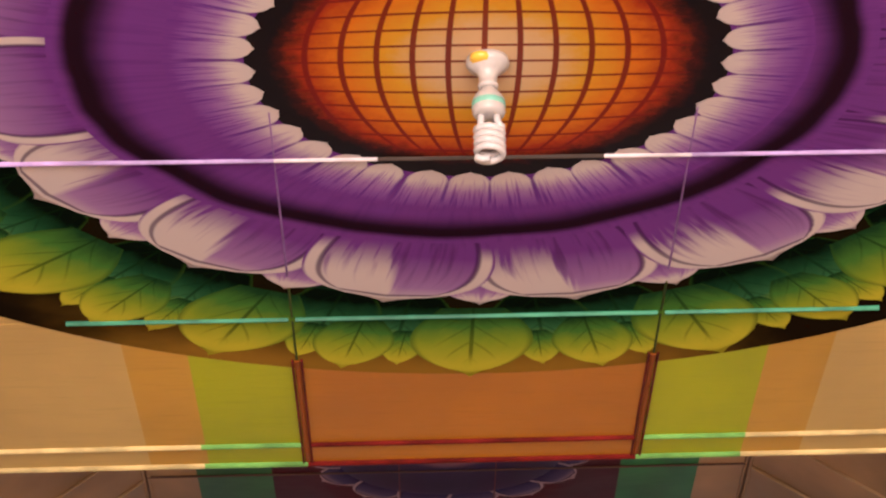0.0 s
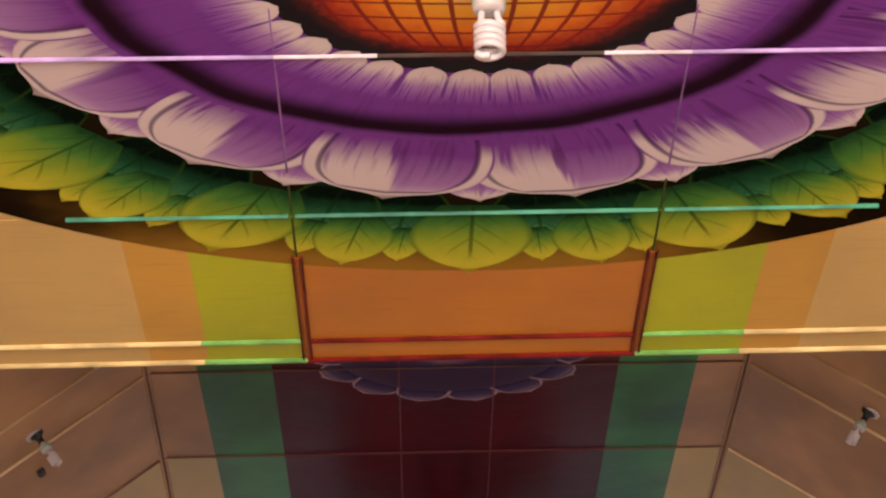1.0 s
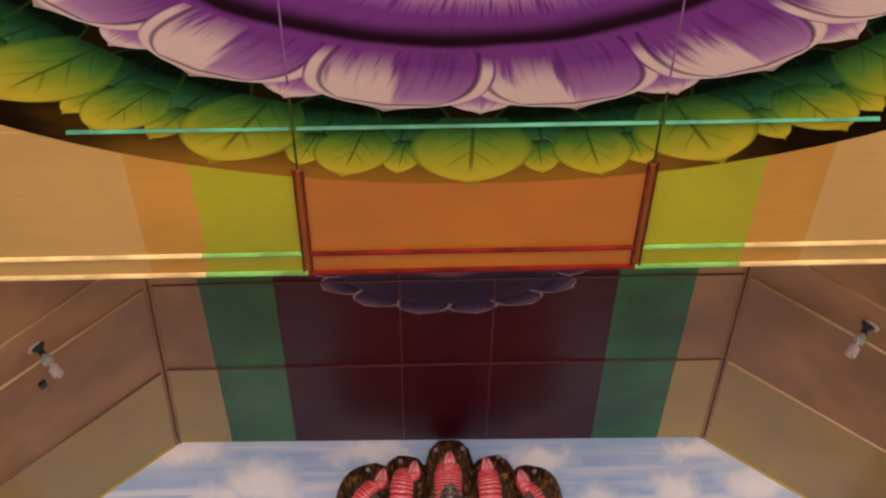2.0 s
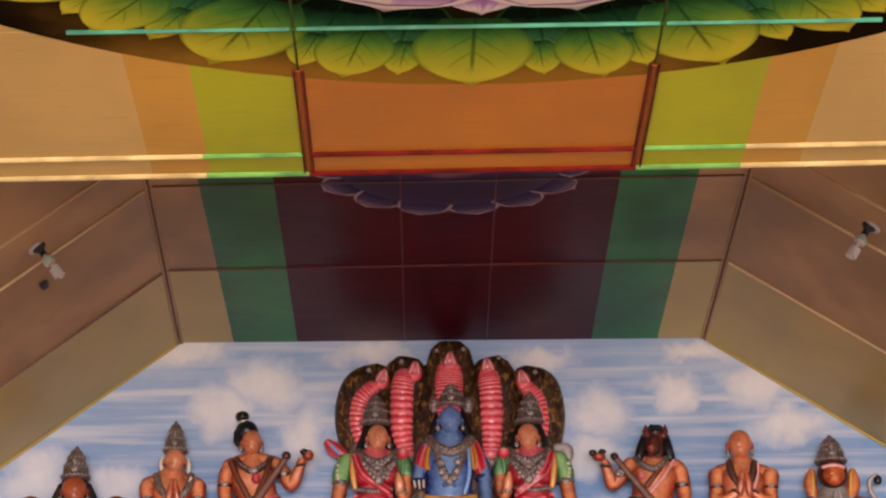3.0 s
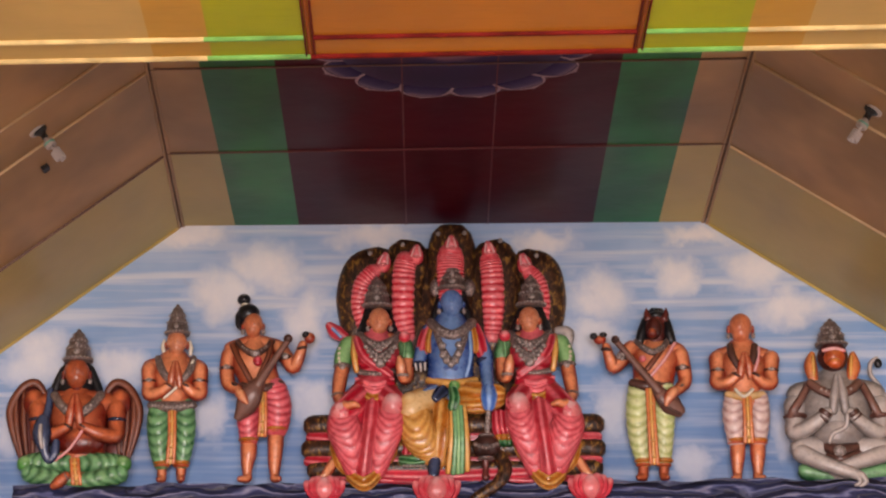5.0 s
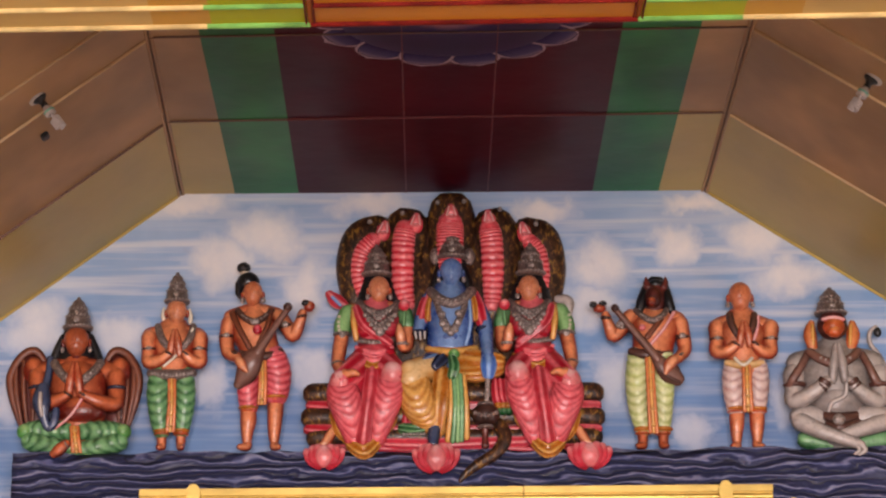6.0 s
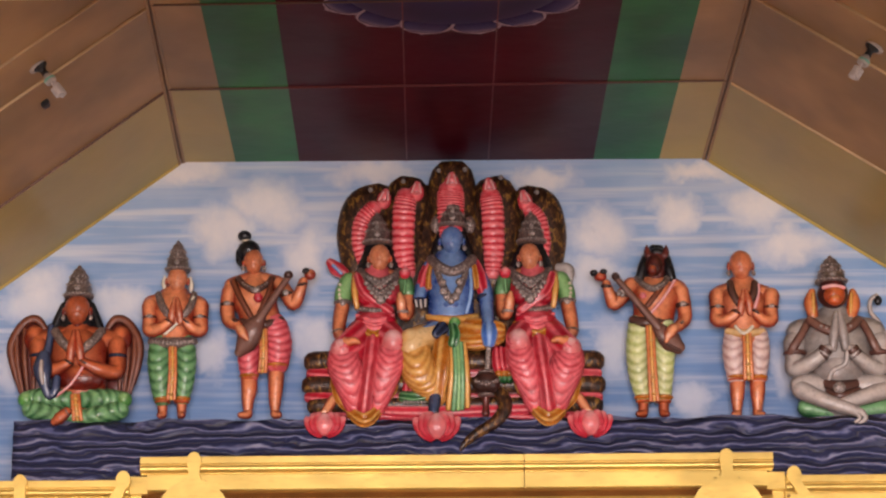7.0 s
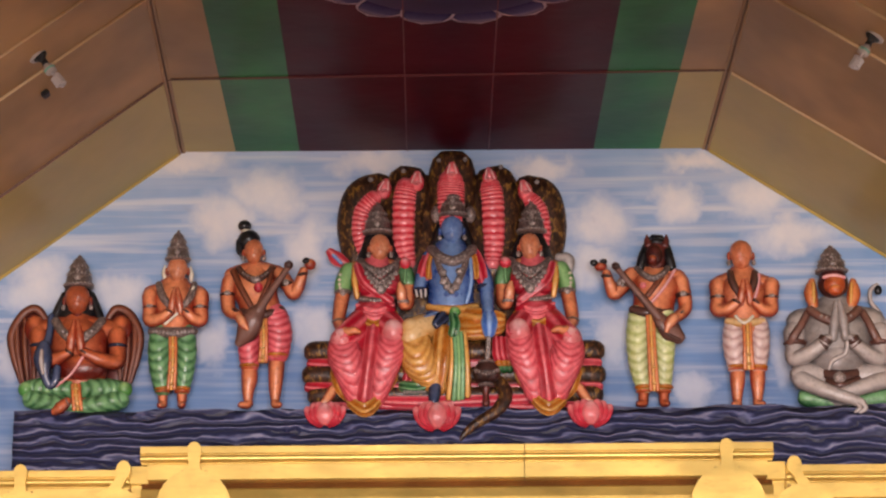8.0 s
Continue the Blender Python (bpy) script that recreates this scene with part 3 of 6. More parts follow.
for y, x0, x1, m, w in ((11.86, LX, -0.65, M_UMBER_TRIM, 0.014), (11.86, -0.65, 0.87, M_WINE_TRIM, 0.016), (11.86, 0.87, RX, M_UMBER_TRIM, 0.013), (10.78, LX, RX, M_UMBER_TRIM, 0.010), (9.67, LX, RX, M_UMBER_TRIM, 0.010)):
    lay("batten", batten(UP, (x0, y, HIGH), (x1, y, HIGH), w, m, 0.008), m, far_ceiling)
for x in (-0.095, 0.327):
    lay("batten", batten(UP, (x, EDGE, HIGH), (x, YN, HIGH), 0.008, M_WINE_TRIM, 0.003), M_WINE_TRIM, far_ceiling)
for side, far in ((-1, XW), (1, XE)):
    reach = abs(far - (LX if side < 0 else RX))
    for y, m, w in ((11.86, M_BUFF_TRIM if side > 0 else M_UMBER_TRIM, 0.010), (10.79, M_BUFF_TRIM, 0.012), (10.37, M_BUFF_TRIM, 0.012), (9.67, M_BUFF_TRIM, 0.012), (8.56, M_BUFF_TRIM, 0.012)):
        lay("batten", batten(SLOPE_N[side], on_slope(side, 0.02, y), on_slope(side, reach, y), w, m, 0.01), m, far_ceiling)
    if side < 0:
        lay("batten", batten(SLOPE_N[side], on_slope(side, 0.02, 11.877), on_slope(side, reach, 11.877), 0.007, M_BUFF_TRIM, 0.006), M_BUFF_TRIM, far_ceiling)
    lay("batten", batten(SLOPE_N[side], on_slope(side, 0.02, YN - 0.012), on_slope(side, reach, YN - 0.012), 0.014, M_YELLOW_TRIM, 0.010), M_YELLOW_TRIM, far_ceiling)
    e = LX if side < 0 else RX
    lay("batten", batten(SLOPE_N[side], on_slope(side, 0.012, EDGE), on_slope(side, 0.012, YN), 0.014, M_FAR_TAN, 0.007), M_FAR_TAN, far_ceiling)
    lay("batten", batten(UP, (e - side * 0.010, EDGE, HIGH), (e - side * 0.010, YN, HIGH), 0.014, M_FAR_TAN, 0.007), M_FAR_TAN, far_ceiling)
    lay("batten", batten(UP, (e, EDGE, HIGH - 0.002), (e, YN, HIGH - 0.002), 0.005, M_BROWN_TRIM, 0.006), M_BROWN_TRIM, far_ceiling)


# ---- spiral lamps ----
def plain(name, color, rough=0.4, metal=0.0, spec=0.5):
    g = Shade(name)
    n = g.noise(g.coord("Object"), 60, 3)
    return g.done(g.mix(n, shaded(color, 0.88), shaded(color, 1.08)), rough, metal, None, spec=spec)


M_LAMP_WHITE = plain("white lamp plastic", (0.46, 0.41, 0.37), 0.35)
M_TUBE = plain("frosted lamp tube", (0.54, 0.49, 0.46), 0.3)
M_LAMP_BAND = plain("green lamp band", (0.18, 0.45, 0.33), 0.4)
M_YELLOW_CAP = plain("amber plastic", (0.75, 0.42, 0.05), 0.4)
M_BLACK = plain("black plastic", (0.012, 0.011, 0.011), 0.4)


def turned(bm, profile, sides=24, slot=0, at=(0, 0)):
    """A turned body about the z axis from (radius, height) pairs."""
    rings = [[bm.verts.new((at[0] + r * math.cos(k * math.tau / sides), at[1] + r * math.sin(k * math.tau / sides), z)) for k in range(sides)] for r, z in profile]
    for a, b in zip(rings, rings[1:]):
        for k in range(sides):
            bm.faces.new((a[k], a[(k + 1) % sides], b[(k + 1) % sides], b[k])).material_index = slot
    bm.faces.new(rings[0]).material_index = slot
    bm.faces.new(rings[-1][::-1]).material_index = slot


def swept(bm, pts, r, sides=10):
    rings = []
    for i, p in enumerate(pts):
        d = (pts[min(i + 1, len(pts) - 1)] - pts[max(i - 1, 0)]).normalized()
        q = d.to_track_quat("Z", "Y")
        rings.append([bm.verts.new(p + q @ Vector((r * math.cos(k * math.tau / sides), r * math.sin(k * math.tau / sides), 0))) for k in range(sides)])
    for a, b in zip(rings, rings[1:]):
        for k in range(sides):
            bm.faces.new((a[k], a[(k + 1) % sides], b[(k + 1) % sides], b[k]))
    bm.faces.new(rings[0][::-1]), bm.faces.new(rings[-1])


def spiral_lamp(label, m, holder_mat, size=1.0, cap=True):
    lamp = tagged(new("spiral_lamp"), label, "lamp")
    lamp.matrix_world = m @ Matrix.Scale(size, 4)
    bm = bmesh.new()
    turned(bm, ((0.050, 0.0), (0.052, -0.012), (0.047, -0.022), (0.030, -0.034), (0.022, -0.046), (0.021, -0.066), (0.024, -0.068), (0.024, -0.076), (0.019, -0.078)))
    part("holder", bm, holder_mat, lamp, "", True)
    if not cap:
        bm = bmesh.new()
        turned(bm, ((0.062, 0.002), (0.062, -0.010), (0.052, -0.016)), 24, 0, (0.0, -0.012))
        part("rose", bm, M_LAMP_WHITE, lamp, "pale round rose behind the holder", True)
    if cap:
        bm = bmesh.new()
        turned(bm, ((0.014, -0.004), (0.026, -0.008), (0.027, -0.018), (0.020, -0.025), (0.008, -0.026)), 18, 0, (-0.016, -0.030))
        part("cap", bm, M_YELLOW_CAP, lamp, "amber plastic cap beside the holder", True)
    bm = bmesh.new()
    turned(bm, ((0.013, -0.076), (0.016, -0.082), (0.031, -0.098), (0.038, -0.110), (0.039, -0.142), (0.036, -0.150), (0.012, -0.152)))
    base = part("ballast", bm, M_LAMP_WHITE, lamp, "white plastic lamp base", True)
    bm = bmesh.new()
    turned(bm, ((0.0388, -0.116), (0.0398, -0.117), (0.0398, -0.130), (0.0388, -0.131)))
    part("band", bm, M_LAMP_BAND, base, "green printed band", True)
    pts = []
    turns, n = 4.5, 90
    for i in range(n + 1):
        a = turns * math.tau * i / n
        pts.append(Vector((0.030 * math.cos(a), 0.030 * math.sin(a), -0.182 - 0.078 * i / n)))
    pts = [Vector((0.018, 0, -0.148)), Vector((0.021, 0, -0.170))] + pts + [Vector((-0.018, 0.004, -0.264)), Vector((0, 0, -0.262))]
    bm = bmesh.new()
    swept(bm, pts, 0.0085)
    part("tube", bm, M_TUBE, lamp, "white spiral glass tube", True)
    bm = bmesh.new()
    rod(bm, (-0.018, 0, -0.148), (-0.020, 0, -0.190), 0.0085, 10)
    part("tube_leg", bm, M_TUBE, lamp, "", True)
    return lamp


spiral_lamp("unlit white spiral lamp hanging from the painted globe", pose(0.168, 5.362, LOW - 0.006), M_LAMP_WHITE)
for side, off, y in ((-1, 0.455, 10.67), (1, 0.487, 10.55)):
    n = SLOPE_N[side]
    spot = settled(on_slope(side, off, y, 0.0))
    spiral_lamp("unlit white spiral lamp in a black holder on sloping boards", Matrix.Translation(spot) @ n.to_track_quat("Z", "Y").to_matrix().to_4x4(), M_BLACK, 0.66, False)
bm = bmesh.new()
box(bm, -0.028, 0.028, -0.018, 0.018, -0.022, 0.0)
bmesh.ops.bevel(bm, geom=bm.edges[:], offset=0.004, segments=2, affect="EDGES")
plug = tagged(new("junction_box", mesh_of("junction_box", bm, M_BLACK)), "small black plastic box on the sloping boards", "junction box")
plug.matrix_world = Matrix.Translation(settled(on_slope(-1, 0.48, 11.09, 0.0))) @ SLOPE_N[-1].to_track_quat("Z", "Y").to_matrix().to_4x4()

# ---- carved water ledge under the figures ----
def water_paint():
    g = Shade("painted water relief")
    x, y, z = g.split(g.place())
    n = g.noise(g.join(g.math("MULTIPLY", x, 1.0), 0.0, g.math("MULTIPLY", z, 2.2)), 3.2, 3, 0.5, 0.3)
    w = g.math("ADD", g.math("MULTIPLY", z, 19.0), g.math("MULTIPLY_ADD", n, 2.9, g.math("MULTIPLY", g.math("SINE", g.math("MULTIPLY", x, 17.0)), 0.12)))
    f = g.math("PINGPONG", w, 0.5)
    c = g.mix(g.step(f, 0.26, 0.48), (0.030, 0.036, 0.098), (0.095, 0.108, 0.24))
    crest = g.math("MULTIPLY", g.step(f, 0.38, 0.49), g.step(g.noise(g.place(), 9, 3), 0.38, 0.55))
    c = g.mix(g.math("MULTIPLY", crest, 0.5), c, (0.34, 0.33, 0.43))
    c = g.mix(g.step(f, 0.12, 0.0), c, (0.012, 0.013, 0.035))
    return g.done(c, 0.5, 0, g.step(f, 0.0, 0.5), 0.03, 0.8)


M_WATER = water_paint()
LEDGE_Y, LEDGE_TOP = 12.72, 4.41
bm = bmesh.new()
cols, rows, x0, x1, z0 = 150, 14, -2.03, 3.2, 4.0
grid = []
for i in range(rows + 1):
    row = []
    for j in range(cols + 1):
        x, v = x0 + (x1 - x0) * j / cols, i / rows
        z = z0 + (LEDGE_TOP - z0) * v + (0.006 * math.sin(9 * x) + 0.004 * math.sin(23 * x)) * v
        d = 0.010 * math.sin(62 * z + 1.4 * math.sin(5 * x) + 0.6 * math.sin(13 * x))
        row.append(bm.verts.new((x, LEDGE_Y + d - 0.012 * math.sin(math.pi * v), z)))
    grid.append(row)
back = [[bm.verts.new((v.co.x, YN - 0.001, v.co.z)) for v in grid[k]] for k in (0, rows)]
for i in range(rows):
    for j in range(cols):
        bm.faces.new((grid[i][j], grid[i][j + 1], grid[i + 1][j + 1], grid[i + 1][j]))
for j in range(cols):
    bm.faces.new((grid[rows][j], grid[rows][j + 1], back[1][j + 1], back[1][j]))
    bm.faces.new((grid[0][j + 1], grid[0][j], back[0][j], back[0][j + 1]))
for j in (0, cols):
    bm.faces.new([grid[i][j] for i in range(rows + 1)] + [back[1][j], back[0][j]])
tagged(new("water_ledge", mesh_of("water_ledge", bm, M_WATER, True)), "ledge carved and painted as dark blue waves", "ledge")


# ---- gilded front of the shrine ----
def gilt(name, color, rough):
    g = Shade(name)
    p = g.place()
    big = g.noise(g.scaled(p, (1.0, 1.0, 2.0)), 3.0, 4)
    fine = g.noise(g.scaled(p, (6.0, 6.0, 30.0)), 4.0, 4)
    c = g.mix(g.step(big, 0.3, 0.7), shaded(color, 0.8), shaded(color, 1.1))
    c = g.mix(g.math("MULTIPLY", g.step(fine, 0.55, 0.8), 0.18), c, shaded(color, 0.6))
    c = g.mix(g.math("MULTIPLY", g.step(g.noise(g.scaled(p, (1.4, 1.0, 5.0)), 7.0, 5, 0.65), 0.52, 0.72), 0.32), c, (0.42, 0.22, 0.05))
    return g.done(c, g.math("MULTIPLY_ADD", big, 0.2, rough - 0.1), 0.55, big, 0.01, 0.25)


M_GILT = gilt("gilded sheet", (0.77, 0.555, 0.15), 0.36)
# dark copy of the gilt: shade of the recess, own colour of the rivets
M_DARK_GILT = gilt("dark gilt for recess shade and rivets", (0.26, 0.11, 0.03), 0.4)


def moulding(x0, x1, pts):
    """A run of moulding along x with the (depth, height) profile, closed against the wall."""
    bm = bmesh.new()
    ends = []
    for x in (x0, x1):
        ends.append([bm.verts.new((x, YN - d, z)) for d, z in pts])
    for i in range(len(pts) - 1):
        bm.faces.new((ends[0][i], ends[0][i + 1], ends[1][i + 1], ends[1][i]))
    bm.faces.new((ends[0][-1], ends[0][0], ends[1][0], ends[1][-1]))
    bm.faces.new(ends[0]), bm.faces.new(ends[1][::-1])
    return bm


def arc(d0, z0, rd, rz, a0, a1, n=7):
    return [(d0 + rd * math.cos(radians(a0 + (a1 - a0) * i / n)), z0 + rz * math.sin(radians(a0 + (a1 - a0) * i / n))) for i in range(n + 1)]


def keyhole(x, top, knob, disc, depth, lean=0.0):
    """A flat gilded plate: a round boss with a knob above it."""
    bm = bmesh.new()
    pts = []
    cz = top - 3.75 * knob - disc
    half = math.asin(min(0.9, 0.95 * knob / disc))
    for i in range(33):
        a = math.pi / 2 + half + (math.tau - 2 * half) * i / 32
        pts.append((x + lean + disc * math.cos(a), cz + disc * math.sin(a)))
    pts.append((x + 0.5 * lean + 0.76 * knob, top - 2.9 * knob))
    for i in range(13):
        a = -0.55 + (math.pi + 1.1) * i / 12
        pts.append((x + knob * math.cos(a), top - 1.3 * knob + 1.3 * knob * math.sin(a)))
    pts.append((x + 0.5 * lean - 0.76 * knob, top - 2.9 * knob))
    front = [bm.verts.new((px, YN - depth, pz)) for px, pz in pts]
    f = bm.faces.new(front)
    r = bmesh.ops.extrude_face_region(bm, geom=[f])
    bmesh.ops.translate(bm, vec=(0, 0.035, 0), verts=[v for v in r["geom"] if isinstance(v, bmesh.types.BMVert)])
    bmesh.ops.bevel(bm, geom=[e for e in bm.edges if all(abs(v.co.y - (YN - depth)) < 1e-6 for v in e.verts)], offset=0.005, segments=2, affect="EDGES")
    return bm


shrine = tagged(new("shrine_front"), "gilded cornice of the shrine with rounded bosses", "cornice")
shrine.location = (0, 0, 0)
TOP = [(0.0, 4.200), (0.415, 4.200), (0.42, 4.197), (0.42, 4.164), (0.408, 4.161), (0.408, 4.157), *arc(0.404, 4.142, 0.016, 0.015, 80, -80, 6), (0.372, 4.125), (0.372, 4.119), (0.0, 4.119)]
PLATE = [(0.0, 4.1185), (0.386, 4.1185), (0.390, 4.114), (0.390, 4.042), (0.384, 4.036), (0.0, 4.036)]
for name, x0, x1, profile in (("cornice", -1.39, 0.468, TOP), ("cornice", 0.472, 1.677, TOP), ("plate", -1.356, 0.468, PLATE), ("plate", 0.472, 1.648, PLATE)):
    part(name, moulding(x0, x1, profile), M_GILT, shrine)
for x0, x1 in ((XW + 0.02, -1.445), (1.74, XE - 0.02)):
    for name, profile in (("cornice", TOP), ("plate", PLATE)):
        part(name, moulding(x0, x1, [(d and d - 0.03, z - 0.107) for d, z in profile]), M_GILT, shrine)
for a, b in ((-1.4445, -1.3565), (1.6485, 1.7395)):
    part("corner_block", moulding(a, b, [(0.0, 4.115), (0.35, 4.115), (0.35, 4.03), (0.30, 4.028), (0.30, 3.6), (0.0, 3.6)]), M_GILT, shrine)
# the shade inside the recess is put into its brown colour
part("recess", moulding(-1.389, 1.676, [(0.0, 4.0355), (0.325, 4.0355), (0.335, 4.005), (0.0, 4.005)]), M_DARK_GILT, shrine, "recess under the cornice, its shade coloured brown")
part("roll", moulding(-1.389, 1.676, [(0.0, 4.004), (0.345, 4.004), (0.358, 3.996), (0.369, 3.95), (0.372, 3.88), (0.366, 3.80), (0.345, 3.71), (0.30, 3.65), (0.0, 3.61)]), M_GILT, shrine)
for a, b in ((XW + 0.02, -1.446), (1.741, XE - 0.02)):
    part("roll", moulding(a, b, [(0.0, 3.919)] + arc(0.22, 3.76, 0.11, 0.155, 88, -88, 12) + [(0.0, 3.60)]), M_GILT, shrine)
part("panel", moulding(XW + 0.02, XE - 0.02, [(0.0, 3.599), (0.16, 3.599), (0.16, 3.2), (0.0, 3.2)]), M_GILT, shrine)
for x, top, knob, disc, depth, lean in ((-1.126, 4.214, 0.036, 0.178, 0.462, 0.0), (1.446, 4.211, 0.036, 0.178, 0.462, 0.0), (-1.967, 4.117, 0.034, 0.16, 0.425, 0.0), (-1.470, 4.131, 0.036, 0.15, 0.425, -0.04), (1.775, 4.131, 0.036, 0.16, 0.425, 0.045)):
    boss = part("boss", keyhole(x, top, knob, disc, depth, lean), M_GILT, shrine)
    for d in (-1, 1):
        bm = bmesh.new()
        bmesh.ops.create_uvsphere(bm, u_segments=10, v_segments=6, radius=0.009)
        bmesh.ops.translate(bm, vec=(x + 0.6 * lean + d * 0.055, YN - depth + 0.022, top - 4.1 * knob), verts=bm.verts)
        part("rivet", bm, M_DARK_GILT, boss, "dark round rivet", True)

# ---- painted statues on the ledge ----
def enamel(name, color, rough=0.35, var=0.2, pale=None, fold=None):
    """Old enamel paint on plaster: brushed tone over tone, a little grime; fold colours the painted-in highlights."""
    g = Shade(name)
    p = g.place()
    a, b = g.noise(p, 9, 4), g.noise(p, 55, 4)
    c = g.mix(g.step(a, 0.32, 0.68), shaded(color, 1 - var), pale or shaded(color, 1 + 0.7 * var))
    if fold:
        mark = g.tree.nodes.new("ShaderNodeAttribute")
        mark.attribute_name = "paleness"
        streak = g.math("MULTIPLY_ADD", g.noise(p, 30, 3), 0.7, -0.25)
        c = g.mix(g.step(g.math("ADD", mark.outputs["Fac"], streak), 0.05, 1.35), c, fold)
    c = g.mix(g.math("MULTIPLY", g.step(b, 0.5, 0.8), 0.45), c, shaded(color, 0.45))
    return g.done(c, g.math("MULTIPLY_ADD", b, 0.2, rough - 0.1), 0, b, 0.004, 0.35)


def silvered(name, color):
    """Tarnished, beaded ornament."""
    g = Shade(name)
    v = g.tree.nodes.new("ShaderNodeTexVoronoi")
    g.put(v.inputs["Vector"], g.place())
    v.inputs["Scale"].default_value = 125
    d = v.outputs["Distance"]
    c = g.mix(g.step(d, 0.15, 0.6), shaded(color, 1.6), shaded(color, 0.55))
    c = g.mix(g.step(g.noise(g.place(), 22, 3), 0.5, 0.75), c, shaded(color, 0.5))
    return g.done(c, 0.34, 0.3, g.step(d, 0.7, 0.1), 0.003, 0.45)


def scales(name):
    g = Shade(name)
    n = g.noise(g.scaled(g.place(), (1.6, 1, 0.8)), 34, 4, 0.6, 0.6)
    c = g.ramp(n, (0.40, (0.016, 0.008, 0.005)), (0.56, (0.080, 0.030, 0.014)), (0.65, (0.34, 0.185, 0.035)), (0.75, (0.04, 0.02, 0.008)))
    return g.done(c, 0.35, 0, n, 0.006, 0.6)


PALETTE = {
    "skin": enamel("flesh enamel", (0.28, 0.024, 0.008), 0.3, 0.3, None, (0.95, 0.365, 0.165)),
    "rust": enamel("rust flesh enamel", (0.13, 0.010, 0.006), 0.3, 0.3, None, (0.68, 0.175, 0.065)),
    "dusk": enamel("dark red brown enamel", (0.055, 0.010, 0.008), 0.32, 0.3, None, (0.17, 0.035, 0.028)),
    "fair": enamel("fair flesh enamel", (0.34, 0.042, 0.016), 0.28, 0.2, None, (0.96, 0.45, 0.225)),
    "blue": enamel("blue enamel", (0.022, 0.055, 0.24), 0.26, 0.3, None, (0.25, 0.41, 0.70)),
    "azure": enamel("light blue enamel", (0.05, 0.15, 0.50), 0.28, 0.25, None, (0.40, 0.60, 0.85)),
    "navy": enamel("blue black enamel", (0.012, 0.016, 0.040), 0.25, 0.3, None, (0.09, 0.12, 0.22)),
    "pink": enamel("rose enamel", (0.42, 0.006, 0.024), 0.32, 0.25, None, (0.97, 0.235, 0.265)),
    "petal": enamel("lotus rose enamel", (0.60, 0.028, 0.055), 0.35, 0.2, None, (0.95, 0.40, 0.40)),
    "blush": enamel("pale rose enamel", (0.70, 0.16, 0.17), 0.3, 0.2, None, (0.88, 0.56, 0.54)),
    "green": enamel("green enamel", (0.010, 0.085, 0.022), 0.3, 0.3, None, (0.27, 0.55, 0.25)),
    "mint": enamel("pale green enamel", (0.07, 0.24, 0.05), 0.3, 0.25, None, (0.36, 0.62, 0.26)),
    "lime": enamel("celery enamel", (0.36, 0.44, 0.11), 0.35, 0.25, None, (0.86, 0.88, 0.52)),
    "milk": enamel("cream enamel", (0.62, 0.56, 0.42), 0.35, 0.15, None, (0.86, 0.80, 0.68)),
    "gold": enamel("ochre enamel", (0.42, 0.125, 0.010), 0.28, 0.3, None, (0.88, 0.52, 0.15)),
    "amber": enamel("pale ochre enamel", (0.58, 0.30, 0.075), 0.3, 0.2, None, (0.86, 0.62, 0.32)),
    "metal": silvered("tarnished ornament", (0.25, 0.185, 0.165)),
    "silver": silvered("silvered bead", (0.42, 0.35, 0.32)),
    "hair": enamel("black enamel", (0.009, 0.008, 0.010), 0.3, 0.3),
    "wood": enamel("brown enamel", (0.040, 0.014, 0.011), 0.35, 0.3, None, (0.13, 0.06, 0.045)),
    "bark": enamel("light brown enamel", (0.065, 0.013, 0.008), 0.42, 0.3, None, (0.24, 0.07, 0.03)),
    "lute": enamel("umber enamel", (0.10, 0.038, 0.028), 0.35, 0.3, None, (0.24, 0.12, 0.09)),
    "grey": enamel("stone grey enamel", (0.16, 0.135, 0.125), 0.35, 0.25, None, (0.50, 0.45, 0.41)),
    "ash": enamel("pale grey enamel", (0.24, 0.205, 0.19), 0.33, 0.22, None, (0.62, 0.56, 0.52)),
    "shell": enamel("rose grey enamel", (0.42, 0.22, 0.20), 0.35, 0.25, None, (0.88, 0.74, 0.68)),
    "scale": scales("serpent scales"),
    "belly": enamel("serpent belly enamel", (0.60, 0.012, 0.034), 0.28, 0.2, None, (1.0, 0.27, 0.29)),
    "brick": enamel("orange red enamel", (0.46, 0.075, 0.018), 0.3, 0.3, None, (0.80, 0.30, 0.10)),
}
SLOT = {k: i for i, k in enumerate(PALETTE)}
U = 0.00288                  # metres to a modelling unit


